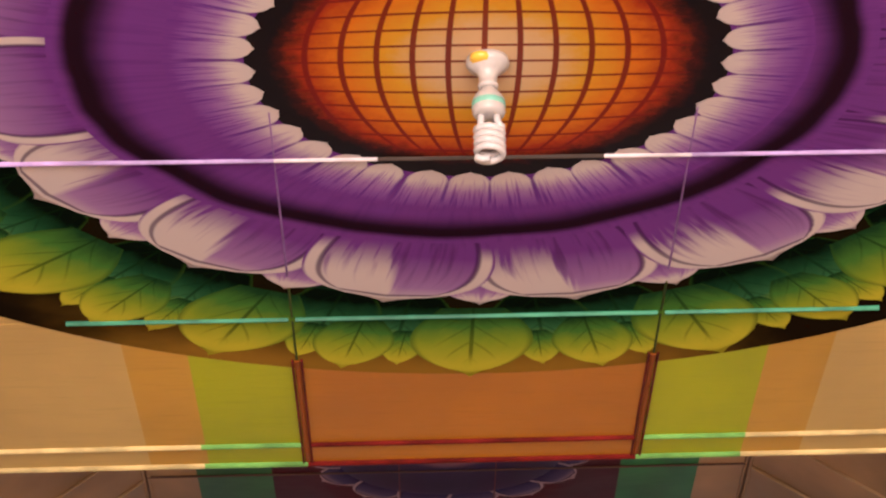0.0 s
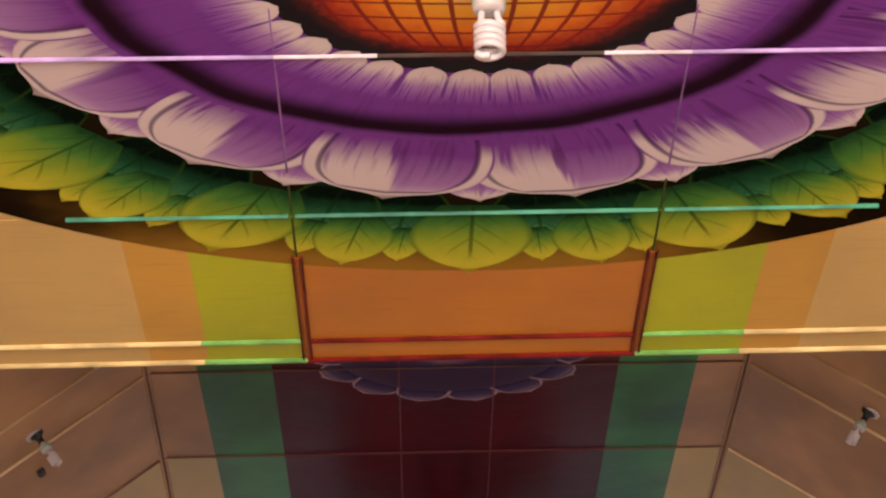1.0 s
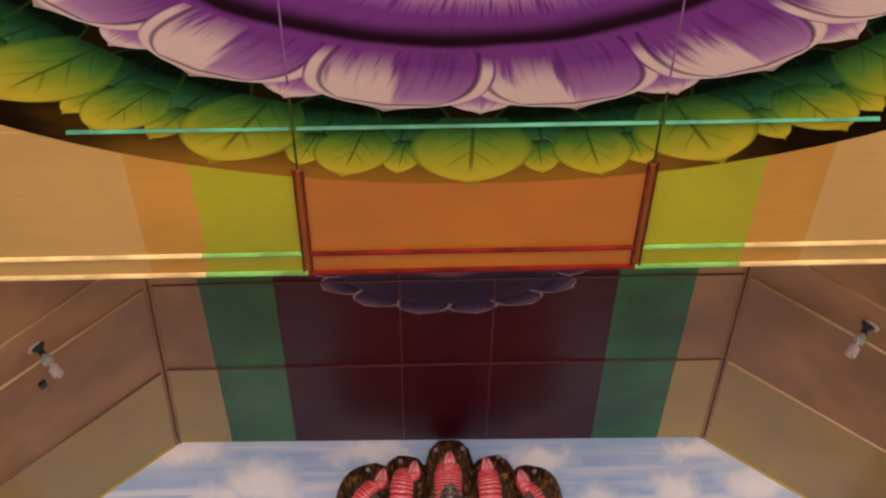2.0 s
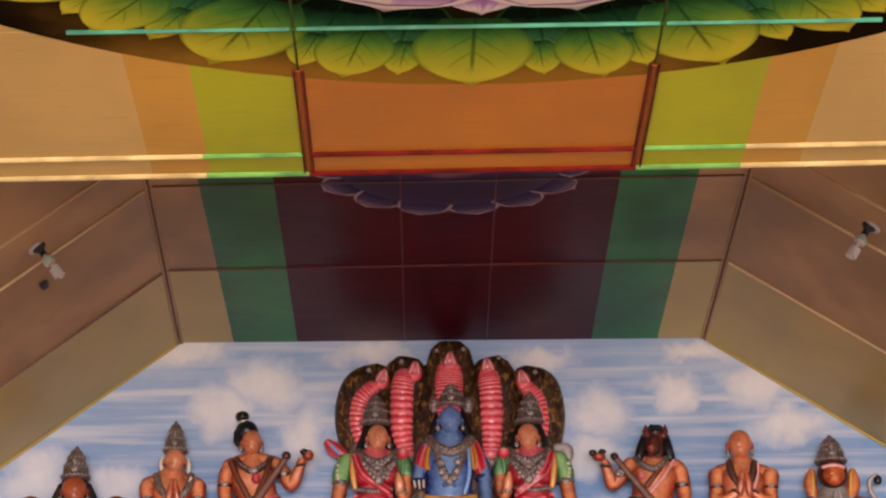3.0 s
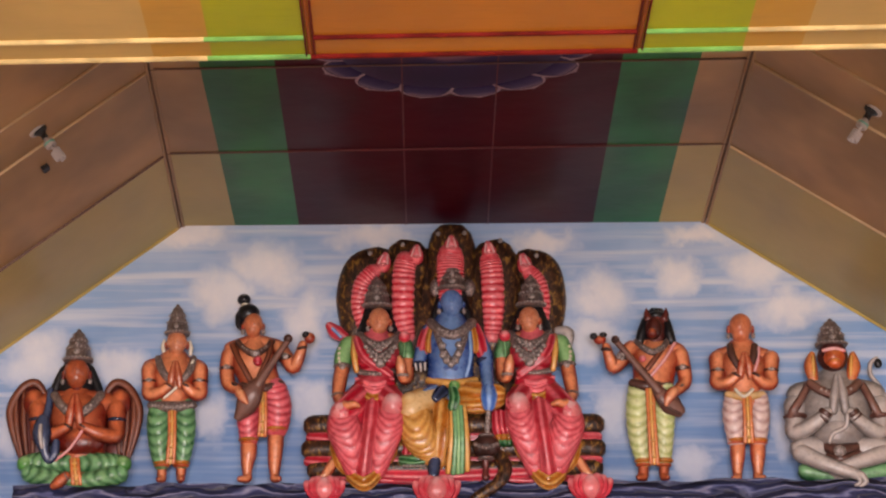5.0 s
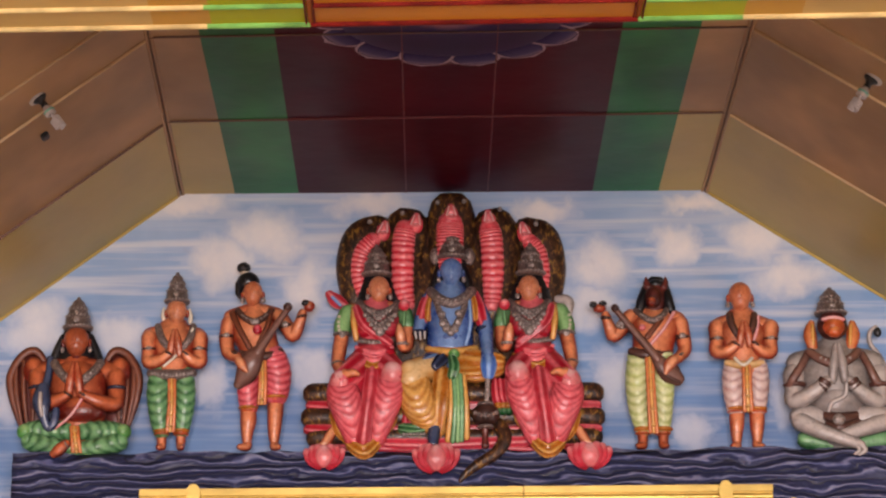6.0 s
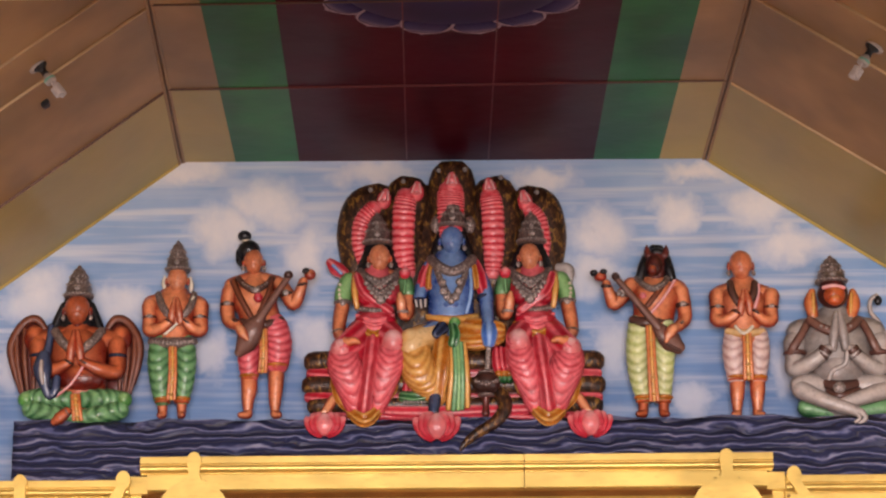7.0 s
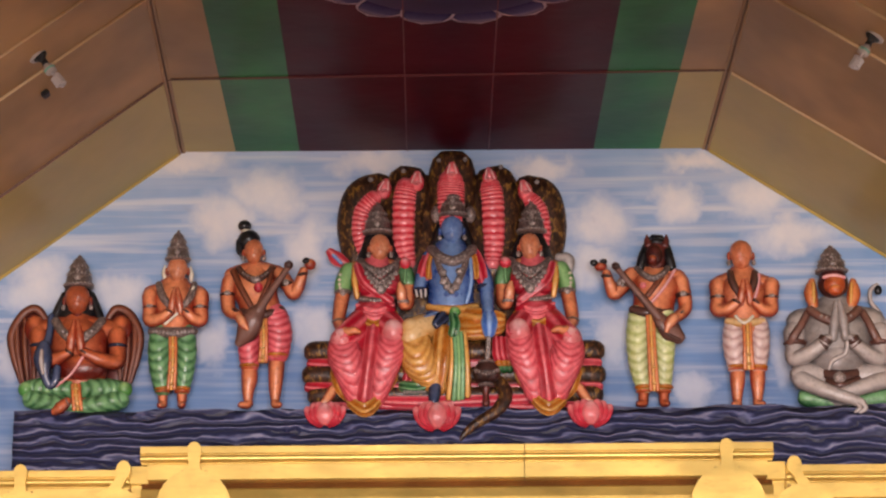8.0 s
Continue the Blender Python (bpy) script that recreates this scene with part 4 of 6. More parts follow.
class Clay:
    """One statue, modelled in units from its base: x across, z up, y out of the wall; each form is sunk into its neighbours."""

    def __init__(self, x, z, mirror=1):
        self.bm, self.at, self.mirror = bmesh.new(), (x, 12.86, z), mirror
        self.paleness = self.bm.verts.layers.float.new("paleness")

    def spot(self, x, z, y):
        return Vector((x * U * self.mirror, -y * U, z * U))

    def ball(self, x, z, y, rx, rz, ry, mat, tilt=0.0, sides=20, rings=12, pale=0.6, even=0.0):
        c, q = self.spot(x, z, y), Matrix.Rotation(radians(tilt * self.mirror), 3, "Y")
        rows = []
        for i in range(1, rings):
            a = math.pi * i / rings
            rows.append([self.bm.verts.new(c + q @ Vector((rx * U * math.sin(a) * math.cos(k * math.tau / sides), ry * U * math.sin(a) * math.sin(k * math.tau / sides), rz * U * math.cos(a)))) for k in range(sides)])
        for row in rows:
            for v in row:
                # highlight painted in: paler where the form faces out and up
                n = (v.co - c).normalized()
                v[self.paleness] = max(even, pale * max(0.0, -0.8 * n.y + 0.55 * n.z) ** 3)
        top, low = self.bm.verts.new(c + q @ Vector((0, 0, rz * U))), self.bm.verts.new(c - q @ Vector((0, 0, rz * U)))
        fs = []
        for a, b in zip(rows, rows[1:]):
            for k in range(sides):
                fs.append(self.bm.faces.new((a[k], a[(k + 1) % sides], b[(k + 1) % sides], b[k])))
        for k in range(sides):
            fs.append(self.bm.faces.new((top, rows[0][(k + 1) % sides], rows[0][k])))
            fs.append(self.bm.faces.new((low, rows[-1][k], rows[-1][(k + 1) % sides])))
        for f in fs:
            f.material_index = SLOT[mat]

    def limb(self, pts, mat, flat=0.85, folds=0, amp=0.07, twist=0.0, ribs=0, sides=None, cap=True, pale=0.0, dome=1.0, swag=0, sink=2.6, edge=1.0):
        """A tapering round form through (x, z, y, radius); folds flute it lengthwise and ribs ring it, swag hangs loops
        across it; their crests are painted paler, and so is a highlight along the front.
        """
        sides = sides or (6 * folds if folds else 28 if swag else 16)
        fine = []
        n = len(pts)
        sub = math.ceil(8 * max(ribs, swag) / (n - 1)) if ribs or swag else (8 if folds else 5)
        for i in range(n - 1):
            p0, p1, p2, p3 = (pts[max(i - 1, 0)], pts[i], pts[i + 1], pts[min(i + 2, n - 1)])
            for k in range(sub):
                t = k / sub
                fine.append([0.5 * (2 * b + (c - a) * t + (2 * a - 5 * b + 4 * c - d) * t * t + (3 * b - a - 3 * c + d) * t ** 3) for a, b, c, d in zip(p0, p1, p2, p3)])
        fine.append(list(pts[-1]))
        pos = [self.spot(p[0], p[1], p[2]) for p in fine]
        rad = [p[3] * U for p in fine]
        out = Vector((0, -1, 0))
        rows, marks = [], []
        count = len(pos)
        seq = []
        if cap:
            seq += [(0, -0.85, 0.5), (0, -0.5, 0.85)]
        seq += [(i, 0.0, 1.0) for i in range(count)]
        if cap:
            seq += [(count - 1, 0.5, 0.85), (count - 1, 0.85, 0.5)]
        for num, (i, push, k) in enumerate(seq):
            d = (pos[min(i + 1, count - 1)] - pos[max(i - 1, 0)]).normalized()
            side = d.cross(out)
            side = side.normalized() if side.length > 1e-5 else Vector((1, 0, 0))
            deep = side.cross(d).normalized()
            r = rad[i] * k
            rib = math.cos(math.tau * ribs * num / len(seq)) if ribs else 0
            r *= 1 + 0.05 * rib
            row = []
            for s in range(sides):
                a = math.tau * s / sides
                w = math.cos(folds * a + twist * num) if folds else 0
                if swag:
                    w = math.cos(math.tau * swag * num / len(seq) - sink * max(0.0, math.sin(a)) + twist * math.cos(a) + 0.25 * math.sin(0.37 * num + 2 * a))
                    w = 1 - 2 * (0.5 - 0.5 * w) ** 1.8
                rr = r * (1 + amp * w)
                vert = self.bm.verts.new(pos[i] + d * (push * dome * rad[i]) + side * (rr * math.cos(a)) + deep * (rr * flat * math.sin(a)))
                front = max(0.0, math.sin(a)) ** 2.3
                # paler on fold crests, deeper in creases; plain forms get a painted front highlight
                vert[self.paleness] = 0.34 + 0.22 * w + 0.22 * front if swag else 0.42 + 0.40 * (1 - 2 * (0.5 - 0.5 * rib) ** 2) if ribs else max(0.3 + 0.4 * w, pale) if folds else max(pale, 0.85 * edge * front)
                row.append(vert)
            rows.append(row)
            marks.append(rib)
        for num, (a, b) in enumerate(zip(rows, rows[1:])):
            for s in range(sides):
                f = self.bm.faces.new((a[s], a[(s + 1) % sides], b[(s + 1) % sides], b[s]))
                f.material_index = SLOT[mat]
        self.bm.faces.new(rows[0][::-1]).material_index = SLOT[mat]
        self.bm.faces.new(rows[-1]).material_index = SLOT[mat]

    def crown(self, x, z, y, wide, high, mat="metal"):
        """A tiered, pointed crown."""
        prof = ((0.98, 0.0), (1.06, 0.03), (1.06, 0.10), (0.92, 0.13), (0.90, 0.30), (0.80, 0.36), (0.84, 0.40), (0.72, 0.50), (0.62, 0.56), (0.68, 0.61), (0.60, 0.70), (0.42, 0.76), (0.46, 0.80), (0.30, 0.88), (0.14, 0.92), (0.17, 0.95), (0.05, 1.0))
        c = self.spot(x, z, y)
        sides = 18
        rows = [[self.bm.verts.new(c + Vector((r * wide * U * math.cos(k * math.tau / sides), r * wide * U * math.sin(k * math.tau / sides), h * high * U))) for k in range(sides)] for r, h in prof]
        for a, b in zip(rows, rows[1:]):
            for k in range(sides):
                self.bm.faces.new((a[k], a[(k + 1) % sides], b[(k + 1) % sides], b[k])).material_index = SLOT[mat]
        self.bm.faces.new(rows[0][::-1]).material_index = SLOT[mat]
        self.bm.faces.new(rows[-1]).material_index = SLOT[mat]
        for r, h, n in ((1.06, 0.065, 11), (0.86, 0.38, 9), (0.66, 0.60, 7)):
            for k in range(n):
                a = math.pi * (0.08 + 0.84 * k / (n - 1))
                self.ball(x + r * wide * math.cos(a), z + h * high, y + r * wide * math.sin(a), 1.8, 1.8, 1.6, "silver", 0, 8, 6)
        self.ball(x, z + 0.22 * high, y + wide * 0.88, wide * 0.24, high * 0.09, 4, "silver", 0, 12, 8)
        self.ball(x, z + 0.48 * high, y + wide * 0.74, wide * 0.16, high * 0.07, 4, "silver", 0, 12, 8)

    def beads(self, pts, r, mat="metal", n=9):
        """A string of beads along a bent line."""
        for i in range(n):
            t = i / (n - 1) * (len(pts) - 1)
            k = min(int(t), len(pts) - 2)
            f = t - k
            a, b = pts[k], pts[k + 1]
            self.ball(*[u + (v - u) * f for u, v in zip(a, b)], r, r, r * 0.7, mat, 0, 8, 6)

    def cuff(self, x, z, y, r, mat="metal", tilt=0.0, high=4.0):
        self.ball(x, z, y, r, high, r * 0.95, mat, tilt, 14, 6)

    def band(self, a, b, r, mat="metal"):
        """A flat ring round a limb, from a to b along it."""
        self.limb([(*a, r * 0.94), (*[(u + v) / 2 for u, v in zip(a, b)], r), (*b, r * 0.94)], mat, 0.9, cap=False)

    def pleat(self, x0, z0, y0, x1, z1, y1, x2, z2, y2, r):
        """The gathered strip down the middle of a waistcloth: two orange edges, a gilt fold and its clasps."""
        for d, m in ((-0.75, "brick"), (0.0, "gold"), (0.75, "brick")):
            self.limb([(x0 + d * r, z0, y0 + (2 if d == 0 else 0), r * 0.5), (x1 + d * r, z1, y1 + (2 if d == 0 else 0), r * 0.5), (x2 + d * r * 1.2, z2, y2, r * 0.55)], m, 0.7)
        for t in (0.2, 0.45, 0.7, 0.92):
            q = [a + (b - a) * t for a, b in zip((x0, z0, y0), (x2, z2, y2))]
            self.ball(q[0], q[1], max(y0, y1) + 3 - 3 * t, r * 0.8, r * 0.38, 3.5, "amber", 0, 10, 6)

    def chest(self, x, z, y, wide, mat):
        """The swell of breast and belly on a bare trunk."""
        for s in (-1, 1):
            self.ball(x + s * wide * 0.42, z, y, wide * 0.46, wide * 0.36, wide * 0.34, mat, pale=1.1)
        self.ball(x, z - wide * 1.0, y - 2, wide * 0.62, wide * 0.52, wide * 0.36, mat, pale=0.9)

    def finish(self, label):
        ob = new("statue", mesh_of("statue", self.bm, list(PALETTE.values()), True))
        ob.location = self.at
        return tagged(ob, label, "statue", "statues on the ledge")


def foot(c, x, z, y, mat, turn=6):
    c.limb([(x, z + 12, y - 2, 7.5), (x, z + 4, y + 4, 7.5), (x + turn, z + 1, y + 14, 5.5)], mat, 0.8)


def palms(c, x, low, tip, y, mat, wide=7):
    """Two flat palms laid together, fingers up."""
    for s in (-1, 1):
        c.limb([(x + s * wide * 1.25, low, y - 4, wide * 0.9), (x + s * wide * 0.85, low + (tip - low) * 0.45, y, wide * 0.95), (x + s * wide * 0.35, tip - 3, y, wide * 0.4)], mat, 0.75, edge=0.5)


def collar(c, x, z, y, wide, drop, mat="metal", r=6):
    c.limb([(x - wide, z + 6, y - 8, r), (x - wide * 0.62, z - drop * 0.5, y + 4, r), (x, z - drop, y + 8, r + 1), (x + wide * 0.62, z - drop * 0.5, y + 4, r), (x + wide, z + 6, y - 8, r)], mat, 0.7)
    c.beads([(x - wide * 0.9, z, y - 2), (x - wide * 0.6, z - drop * 0.5, y + 9), (x, z - drop, y + 14), (x + wide * 0.6, z - drop * 0.5, y + 9), (x + wide * 0.9, z, y - 2)], r * 0.42, "silver", 13)


def head(c, x, z, y, rx, rz, mat, ears=True, drops=True):
    """A plain head on its neck: skull, jaw, nose and ears."""
    # neck kept in the deep tone: the chin's shade is painted in
    c.limb([(x, z - rz - 12, y - 9, rx * 0.54), (x, z - rz * 0.6, y - 8, rx * 0.50)], mat, edge=0.1)
    c.ball(x, z + rz * 0.14, y, rx * 0.96, rz * 0.86, rx * 0.90, mat, even=0.55)
    c.ball(x, z - rz * 0.26, y - rx * 0.02, rx * 0.76, rz * 0.70, rx * 0.82, mat, even=0.55)
    c.limb([(x, z + rz * 0.14, y + rx * 0.84, rx * 0.06), (x, z - rz * 0.16, y + rx * 0.92, rx * 0.11)], mat, 0.8, pale=0.8)
    if ears:
        for s in (-1, 1):
            c.ball(x + s * rx * 1.0, z - 2, y - 3, 3.6, rz * 0.32, 4, mat)
            if drops:
                c.ball(x + s * rx * 1.04, z - rz * 0.5, y - 1, 4, 5.5, 4, "silver", 0, 10, 8)


def locks(c, x, z, y, rx, drop, spread=6, r=8):
    """Dark hair that falls behind the ears on both sides."""
    for s in (-1, 1):
        c.limb([(x + s * rx * 0.95, z + 8, y - 8, r * 0.8), (x + s * (rx + spread * 0.6), z - drop * 0.5, y - 8, r), (x + s * (rx + spread), z - drop, y - 6, r * 0.7)], "hair")


def armlet(c, x, z, y, r, high=5, mat="wood"):
    c.cuff(x, z, y, r, mat, 0, high)
    c.ball(x, z, y + r * 0.85, r * 0.45, high * 0.9, 3, "silver", 0, 10, 8)


def green_dhoti_man():
    c = Clay(-1.252, 4.41)
    head(c, -0.5, 261, 6, 18.5, 23, "fair", True, False)
    c.limb([(-23, 269, 0, 2.5), (-24.5, 256.5, 1, 4), (-22.5, 245, 1, 3)], "milk", 0.7)
    c.limb([(21.5, 267, 0, 2.5), (24, 254, 1, 4), (23, 243, 1, 3)], "milk", 0.7)
    c.crown(0, 277, 4, 21, 57)
    c.limb([(-6, 229, -4, 30), (-5, 207.5, 0, 40), (-4.5, 182.5, 2, 33), (-5.5, 152, 2, 32)], "skin", 0.6)
    c.limb([(-46, 220.5, -2, 15), (-6, 229.5, -6, 16), (37, 219, -2, 15)], "skin", 0.8)
    c.chest(-4.5, 203, 6, 33, "skin")
    c.limb([(-32, 233.5, 14, 6), (-23, 207.5, 26, 7), (-7.5, 185, 30, 5)], "metal", 0.6)
    c.limb([(30, 233, 14, 6), (25, 207.5, 26, 7), (10, 185, 30, 5)], "metal", 0.6)
    c.limb([(30, 225.5, 22, 2.5), (11, 185, 30, 2.5), (-18.5, 158, 26, 2.5)], "milk")
    c.limb([(-47, 215, 4, 15), (-46.5, 189.5, 8, 13), (-45, 169.5, 14, 13), (-27.5, 168.5, 24, 11), (-10.5, 178, 30, 9)], "skin")
    armlet(c, -46.5, 192.5, 8, 14.5, 4)
    c.cuff(-10.5, 179, 31, 9, "wood", 30, 3.5)
    c.limb([(40.5, 214, 4, 15), (41.5, 188.5, 8, 13), (42, 168.5, 14, 13), (30.5, 168, 24, 11), (19, 178, 30, 9)], "skin")
    armlet(c, 41.5, 191.5, 8, 14.5, 4)
    c.cuff(19, 178.5, 31, 9, "wood", 30, 3.5)
    palms(c, 0.5, 178, 224, 34, "fair", 6.5)
    c.limb([(-42.5, 150.5, 8, 8), (-4.5, 143, 24, 10), (30, 150, 8, 8)], "metal", 0.8)
    c.beads([(-39.5, 148, 18), (-3.5, 139.5, 35), (29, 147.5, 18)], 3.6, "silver", 12)
    c.limb([(-25.5, 148, 2, 21), (-28.5, 117, 4, 21), (-26.5, 82, 4, 19), (-22.5, 49, 2, 15)], "green", 0.85, 0, 0.024, -2.4, swag=7, sink=8.0, sides=44)
    c.limb([(12, 147.5, 2, 20), (16.5, 117, 4, 19), (15.5, 81.5, 4, 17), (12, 49, 2, 13)], "green", 0.85, 0, 0.024, 2.4, swag=7, sink=8.0, sides=44)
    c.pleat(-4, 133, 28, -3, 91, 28, -5.5, 44, 22, 6)
    c.cuff(-22, 48, 2, 16, "gold", 0, 5)
    c.cuff(-22, 43, 2, 14.5, "brick", 0, 4)
    c.limb([(-22.5, 43.5, 0, 9), (-22, 25.5, 0, 8)], "skin")
    foot(c, -21.5, 15, 2, "skin", -4)
    c.cuff(11, 48, 2, 16, "gold", 0, 5)
    c.cuff(11, 43, 2, 14.5, "brick", 0, 4)
    c.limb([(11, 43.5, 0, 9), (11, 25.5, 0, 8)], "skin")
    foot(c, 11.5, 15, 2, "skin", 3)
    c.finish("painted statue with joined palms, silver crown and green waistcloth")


def bald_man():
    c = Clay(1.574, 4.41)
    head(c, 6, 280.5, 6, 21, 27, "skin")
    c.limb([(8.5, 240, -4, 30), (7, 218, 0, 44), (7.5, 186, 2, 36), (8, 154.5, 2, 33)], "skin", 0.6)
    c.limb([(-31, 230.5, -2, 16), (8.5, 240.5, -6, 17), (49, 228.5, -2, 16)], "skin", 0.8)
    c.chest(7, 214.5, 6, 35, "skin")
    c.limb([(-15, 247.5, 14, 6), (-13.5, 225, 28, 7), (-3, 201.5, 32, 5)], "wood", 0.6)
    c.limb([(28.5, 247, 14, 6), (24, 224.5, 28, 7), (16.5, 205, 32, 5)], "wood", 0.6)
    c.limb([(34.5, 241, 20, 3), (30.5, 215, 26, 3), (22.5, 192, 28, 3)], "blush")
    c.limb([(-36.5, 225.5, 4, 16), (-38, 200, 8, 13), (-39.5, 180, 14, 13), (-25, 176.5, 26, 11), (-9, 186, 32, 9)], "skin")
    armlet(c, -38, 203, 8, 14.5, 4)
    c.cuff(-9, 188, 33, 9.5, "wood", 30, 4)
    c.limb([(56.5, 225, 4, 16), (54.5, 199.5, 8, 13), (53, 179.5, 14, 13), (38.5, 176, 26, 11), (25.5, 186, 32, 9)], "skin")
    armlet(c, 55, 202.5, 8, 14.5, 4)
    c.cuff(25.5, 187.5, 33, 9.5, "wood", 30, 4)
    palms(c, 7.5, 187, 231, 36, "fair", 7)
    c.limb([(-22.5, 160, 12, 6), (5.5, 152.5, 24, 8), (38.5, 159.5, 12, 6)], "amber", 0.8)
    c.limb([(-10, 164.5, 26, 3), (3.5, 150.5, 32, 3), (19.5, 164, 26, 3)], "milk")
    c.limb([(-7.5, 156.5, 2, 20), (-11, 124.5, 3, 21), (-8.5, 81.5, 2, 17)], "shell", 0.85, 0, 0.024, -2.4, swag=6, sink=8.0, sides=44)
    c.limb([(30, 156, 2, 19), (31.5, 124.5, 3, 19), (27.5, 81, 2, 16)], "shell", 0.85, 0, 0.024, 2.4, swag=6, sink=8.0, sides=44)
    c.pleat(9, 149.5, 28, 9, 111, 28, 9.5, 72.5, 22, 7)
    c.cuff(-7.5, 79.5, 2, 18.5, "gold", 0, 5)
    c.cuff(-8, 74.5, 2, 17.5, "brick", 0, 3)
    c.limb([(-7.5, 76, 0, 13.5), (-8.5, 53.5, 1, 13), (-9.5, 33.5, 0, 10), (-10, 19.5, 0, 8)], "skin")
    foot(c, -10.5, 9, 2, "skin", -8)
    c.cuff(27.5, 79, 2, 18.5, "gold", 0, 5)
    c.cuff(27.5, 74, 2, 17.5, "brick", 0, 3)
    c.limb([(27.5, 75.5, 0, 13.5), (26.5, 53.5, 1, 13), (26, 33.5, 0, 10), (25.5, 19.5, 0, 8)], "skin")
    foot(c, 24.5, 9, 2, "skin", 8)
    c.finish("painted statue of a bald figure with joined palms and pale waistcloth")


def lute_player():
    c = Clay(-0.831, 4.41)
    head(c, -13.5, 293, 6, 17.5, 23, "skin")
    c.ball(-22.5, 317, -2, 20, 18, 18, "hair")
    c.limb([(-37.5, 314, -2, 8), (-39, 297, 0, 6), (-35.5, 288, 2, 3)], "hair")
    c.ball(-30.5, 342.5, 0, 12, 10, 11, "hair")
    c.cuff(-27.5, 332.5, 0, 9, "milk", 0, 4)
    c.limb([(-11, 257, -4, 26), (-12.5, 234, 0, 41), (-6, 208, 2, 36), (2, 181, 2, 35)], "skin", 0.6)
    c.limb([(-50.5, 252.5, -2, 15), (-11, 263.5, -6, 16), (29, 256, -2, 14)], "skin", 0.8)
    c.chest(-11, 232, 8, 34, "skin")
    collar(c, -9.5, 256.5, 18, 30, 20, "wood", 5.5)
    c.ball(-7.5, 234.5, 34, 8, 6, 5, "silver")
    c.ball(-3, 220.5, 34, 8, 9, 5, "pink", pale=0.8)
    c.limb([(-48.5, 256.5, 12, 6), (-35, 224, 26, 5.5), (-14, 185.5, 28, 5)], "bark", 0.6)
    c.limb([(18.5, 262.5, 12, 5), (14.5, 232.5, 24, 4.5), (-1.5, 195.5, 28, 4)], "bark", 0.6)
    c.limb([(-54, 241, 2, 15), (-58.5, 213, 4, 13), (-54.5, 186.5, 10, 12), (-39.5, 173, 26, 10), (-32.5, 162.5, 36, 8)], "skin")
    armlet(c, -58, 215.5, 5, 14.5, 5)
    c.cuff(-40.5, 178.5, 24, 11, "wood", 40, 5)
    c.limb([(-32.5, 161.5, 42, 9), (-27, 151.5, 46, 8), (-21, 143.5, 46, 4)], "fair", 0.7)
    c.limb([(33, 252.5, 2, 14), (47, 232, 6, 13), (57.5, 216, 8, 12), (67.5, 232, 16, 10.5), (74.5, 253.5, 20, 8)], "skin")
    armlet(c, 43.5, 233.5, 8, 14, 7)
    c.cuff(72.5, 246.5, 19, 10.5, "wood", -15, 4.5)
    c.ball(86, 265.5, 20, 10, 10, 8, "skin", pale=0.7)
    c.ball(79.5, 270.5, 24, 7, 6, 6, "hair")
    c.limb([(49.5, 256.5, 38, 5.5), (21.5, 215, 38, 6.5), (-2.5, 177.5, 38, 9)], "lute", 0.8)
    c.ball(49.5, 259.5, 38, 8, 8, 8, "wood", 35)
    c.limb([(0.5, 182.5, 36, 11), (-12.5, 163.5, 34, 20), (-22.5, 142, 28, 19), (-35, 125, 24, 9)], "lute", 0.6)
    c.limb([(-30.5, 183, 12, 7), (3.5, 174, 22, 8), (35, 186.5, 12, 7)], "wood", 0.8)
    c.limb([(-15.5, 171, 2, 20), (-20, 131, 4, 20), (-18.5, 90, 2, 16)], "pink", 0.85, 0, 0.024, -2.4, swag=7, sink=8.0, sides=44)
    c.limb([(22, 177, 2, 25), (30, 146, 4, 25), (28.5, 110, 2, 21)], "pink", 0.85, 0, 0.024, 2.4, swag=7, sink=8.0, sides=44)
    c.pleat(6, 164.5, 27, 7, 125, 27, 5, 91.5, 20, 6)
    c.cuff(-19.5, 88, 2, 18 if 441 < 460 else 22, "gold", 0, 5)
    c.cuff(-19.5, 83, 2, 15 if 441 < 460 else 17, "brick", 0, 4)
    c.limb([(-19.5, 84.5, 0, 14), (-19, 64, 1, 14), (-21, 46.5, 0, 11), (-21, 28.5, 0, 8)], "skin")
    foot(c, -20.5, 15, 2, "skin", -12)
    c.cuff(27.5, 106, 2, 18 if 489 < 460 else 22, "gold", 0, 5)
    c.cuff(27.5, 101, 2, 15 if 489 < 460 else 17, "brick", 0, 4)
    c.limb([(27.5, 102.5, 0, 14), (27.5, 82, 1, 14), (26, 46, 0, 11), (26, 28, 0, 8)], "skin")
    foot(c, 26.5, 14.5, 2, "skin", 8)
    c.finish("painted statue of a standing lute player in rose waistcloth")


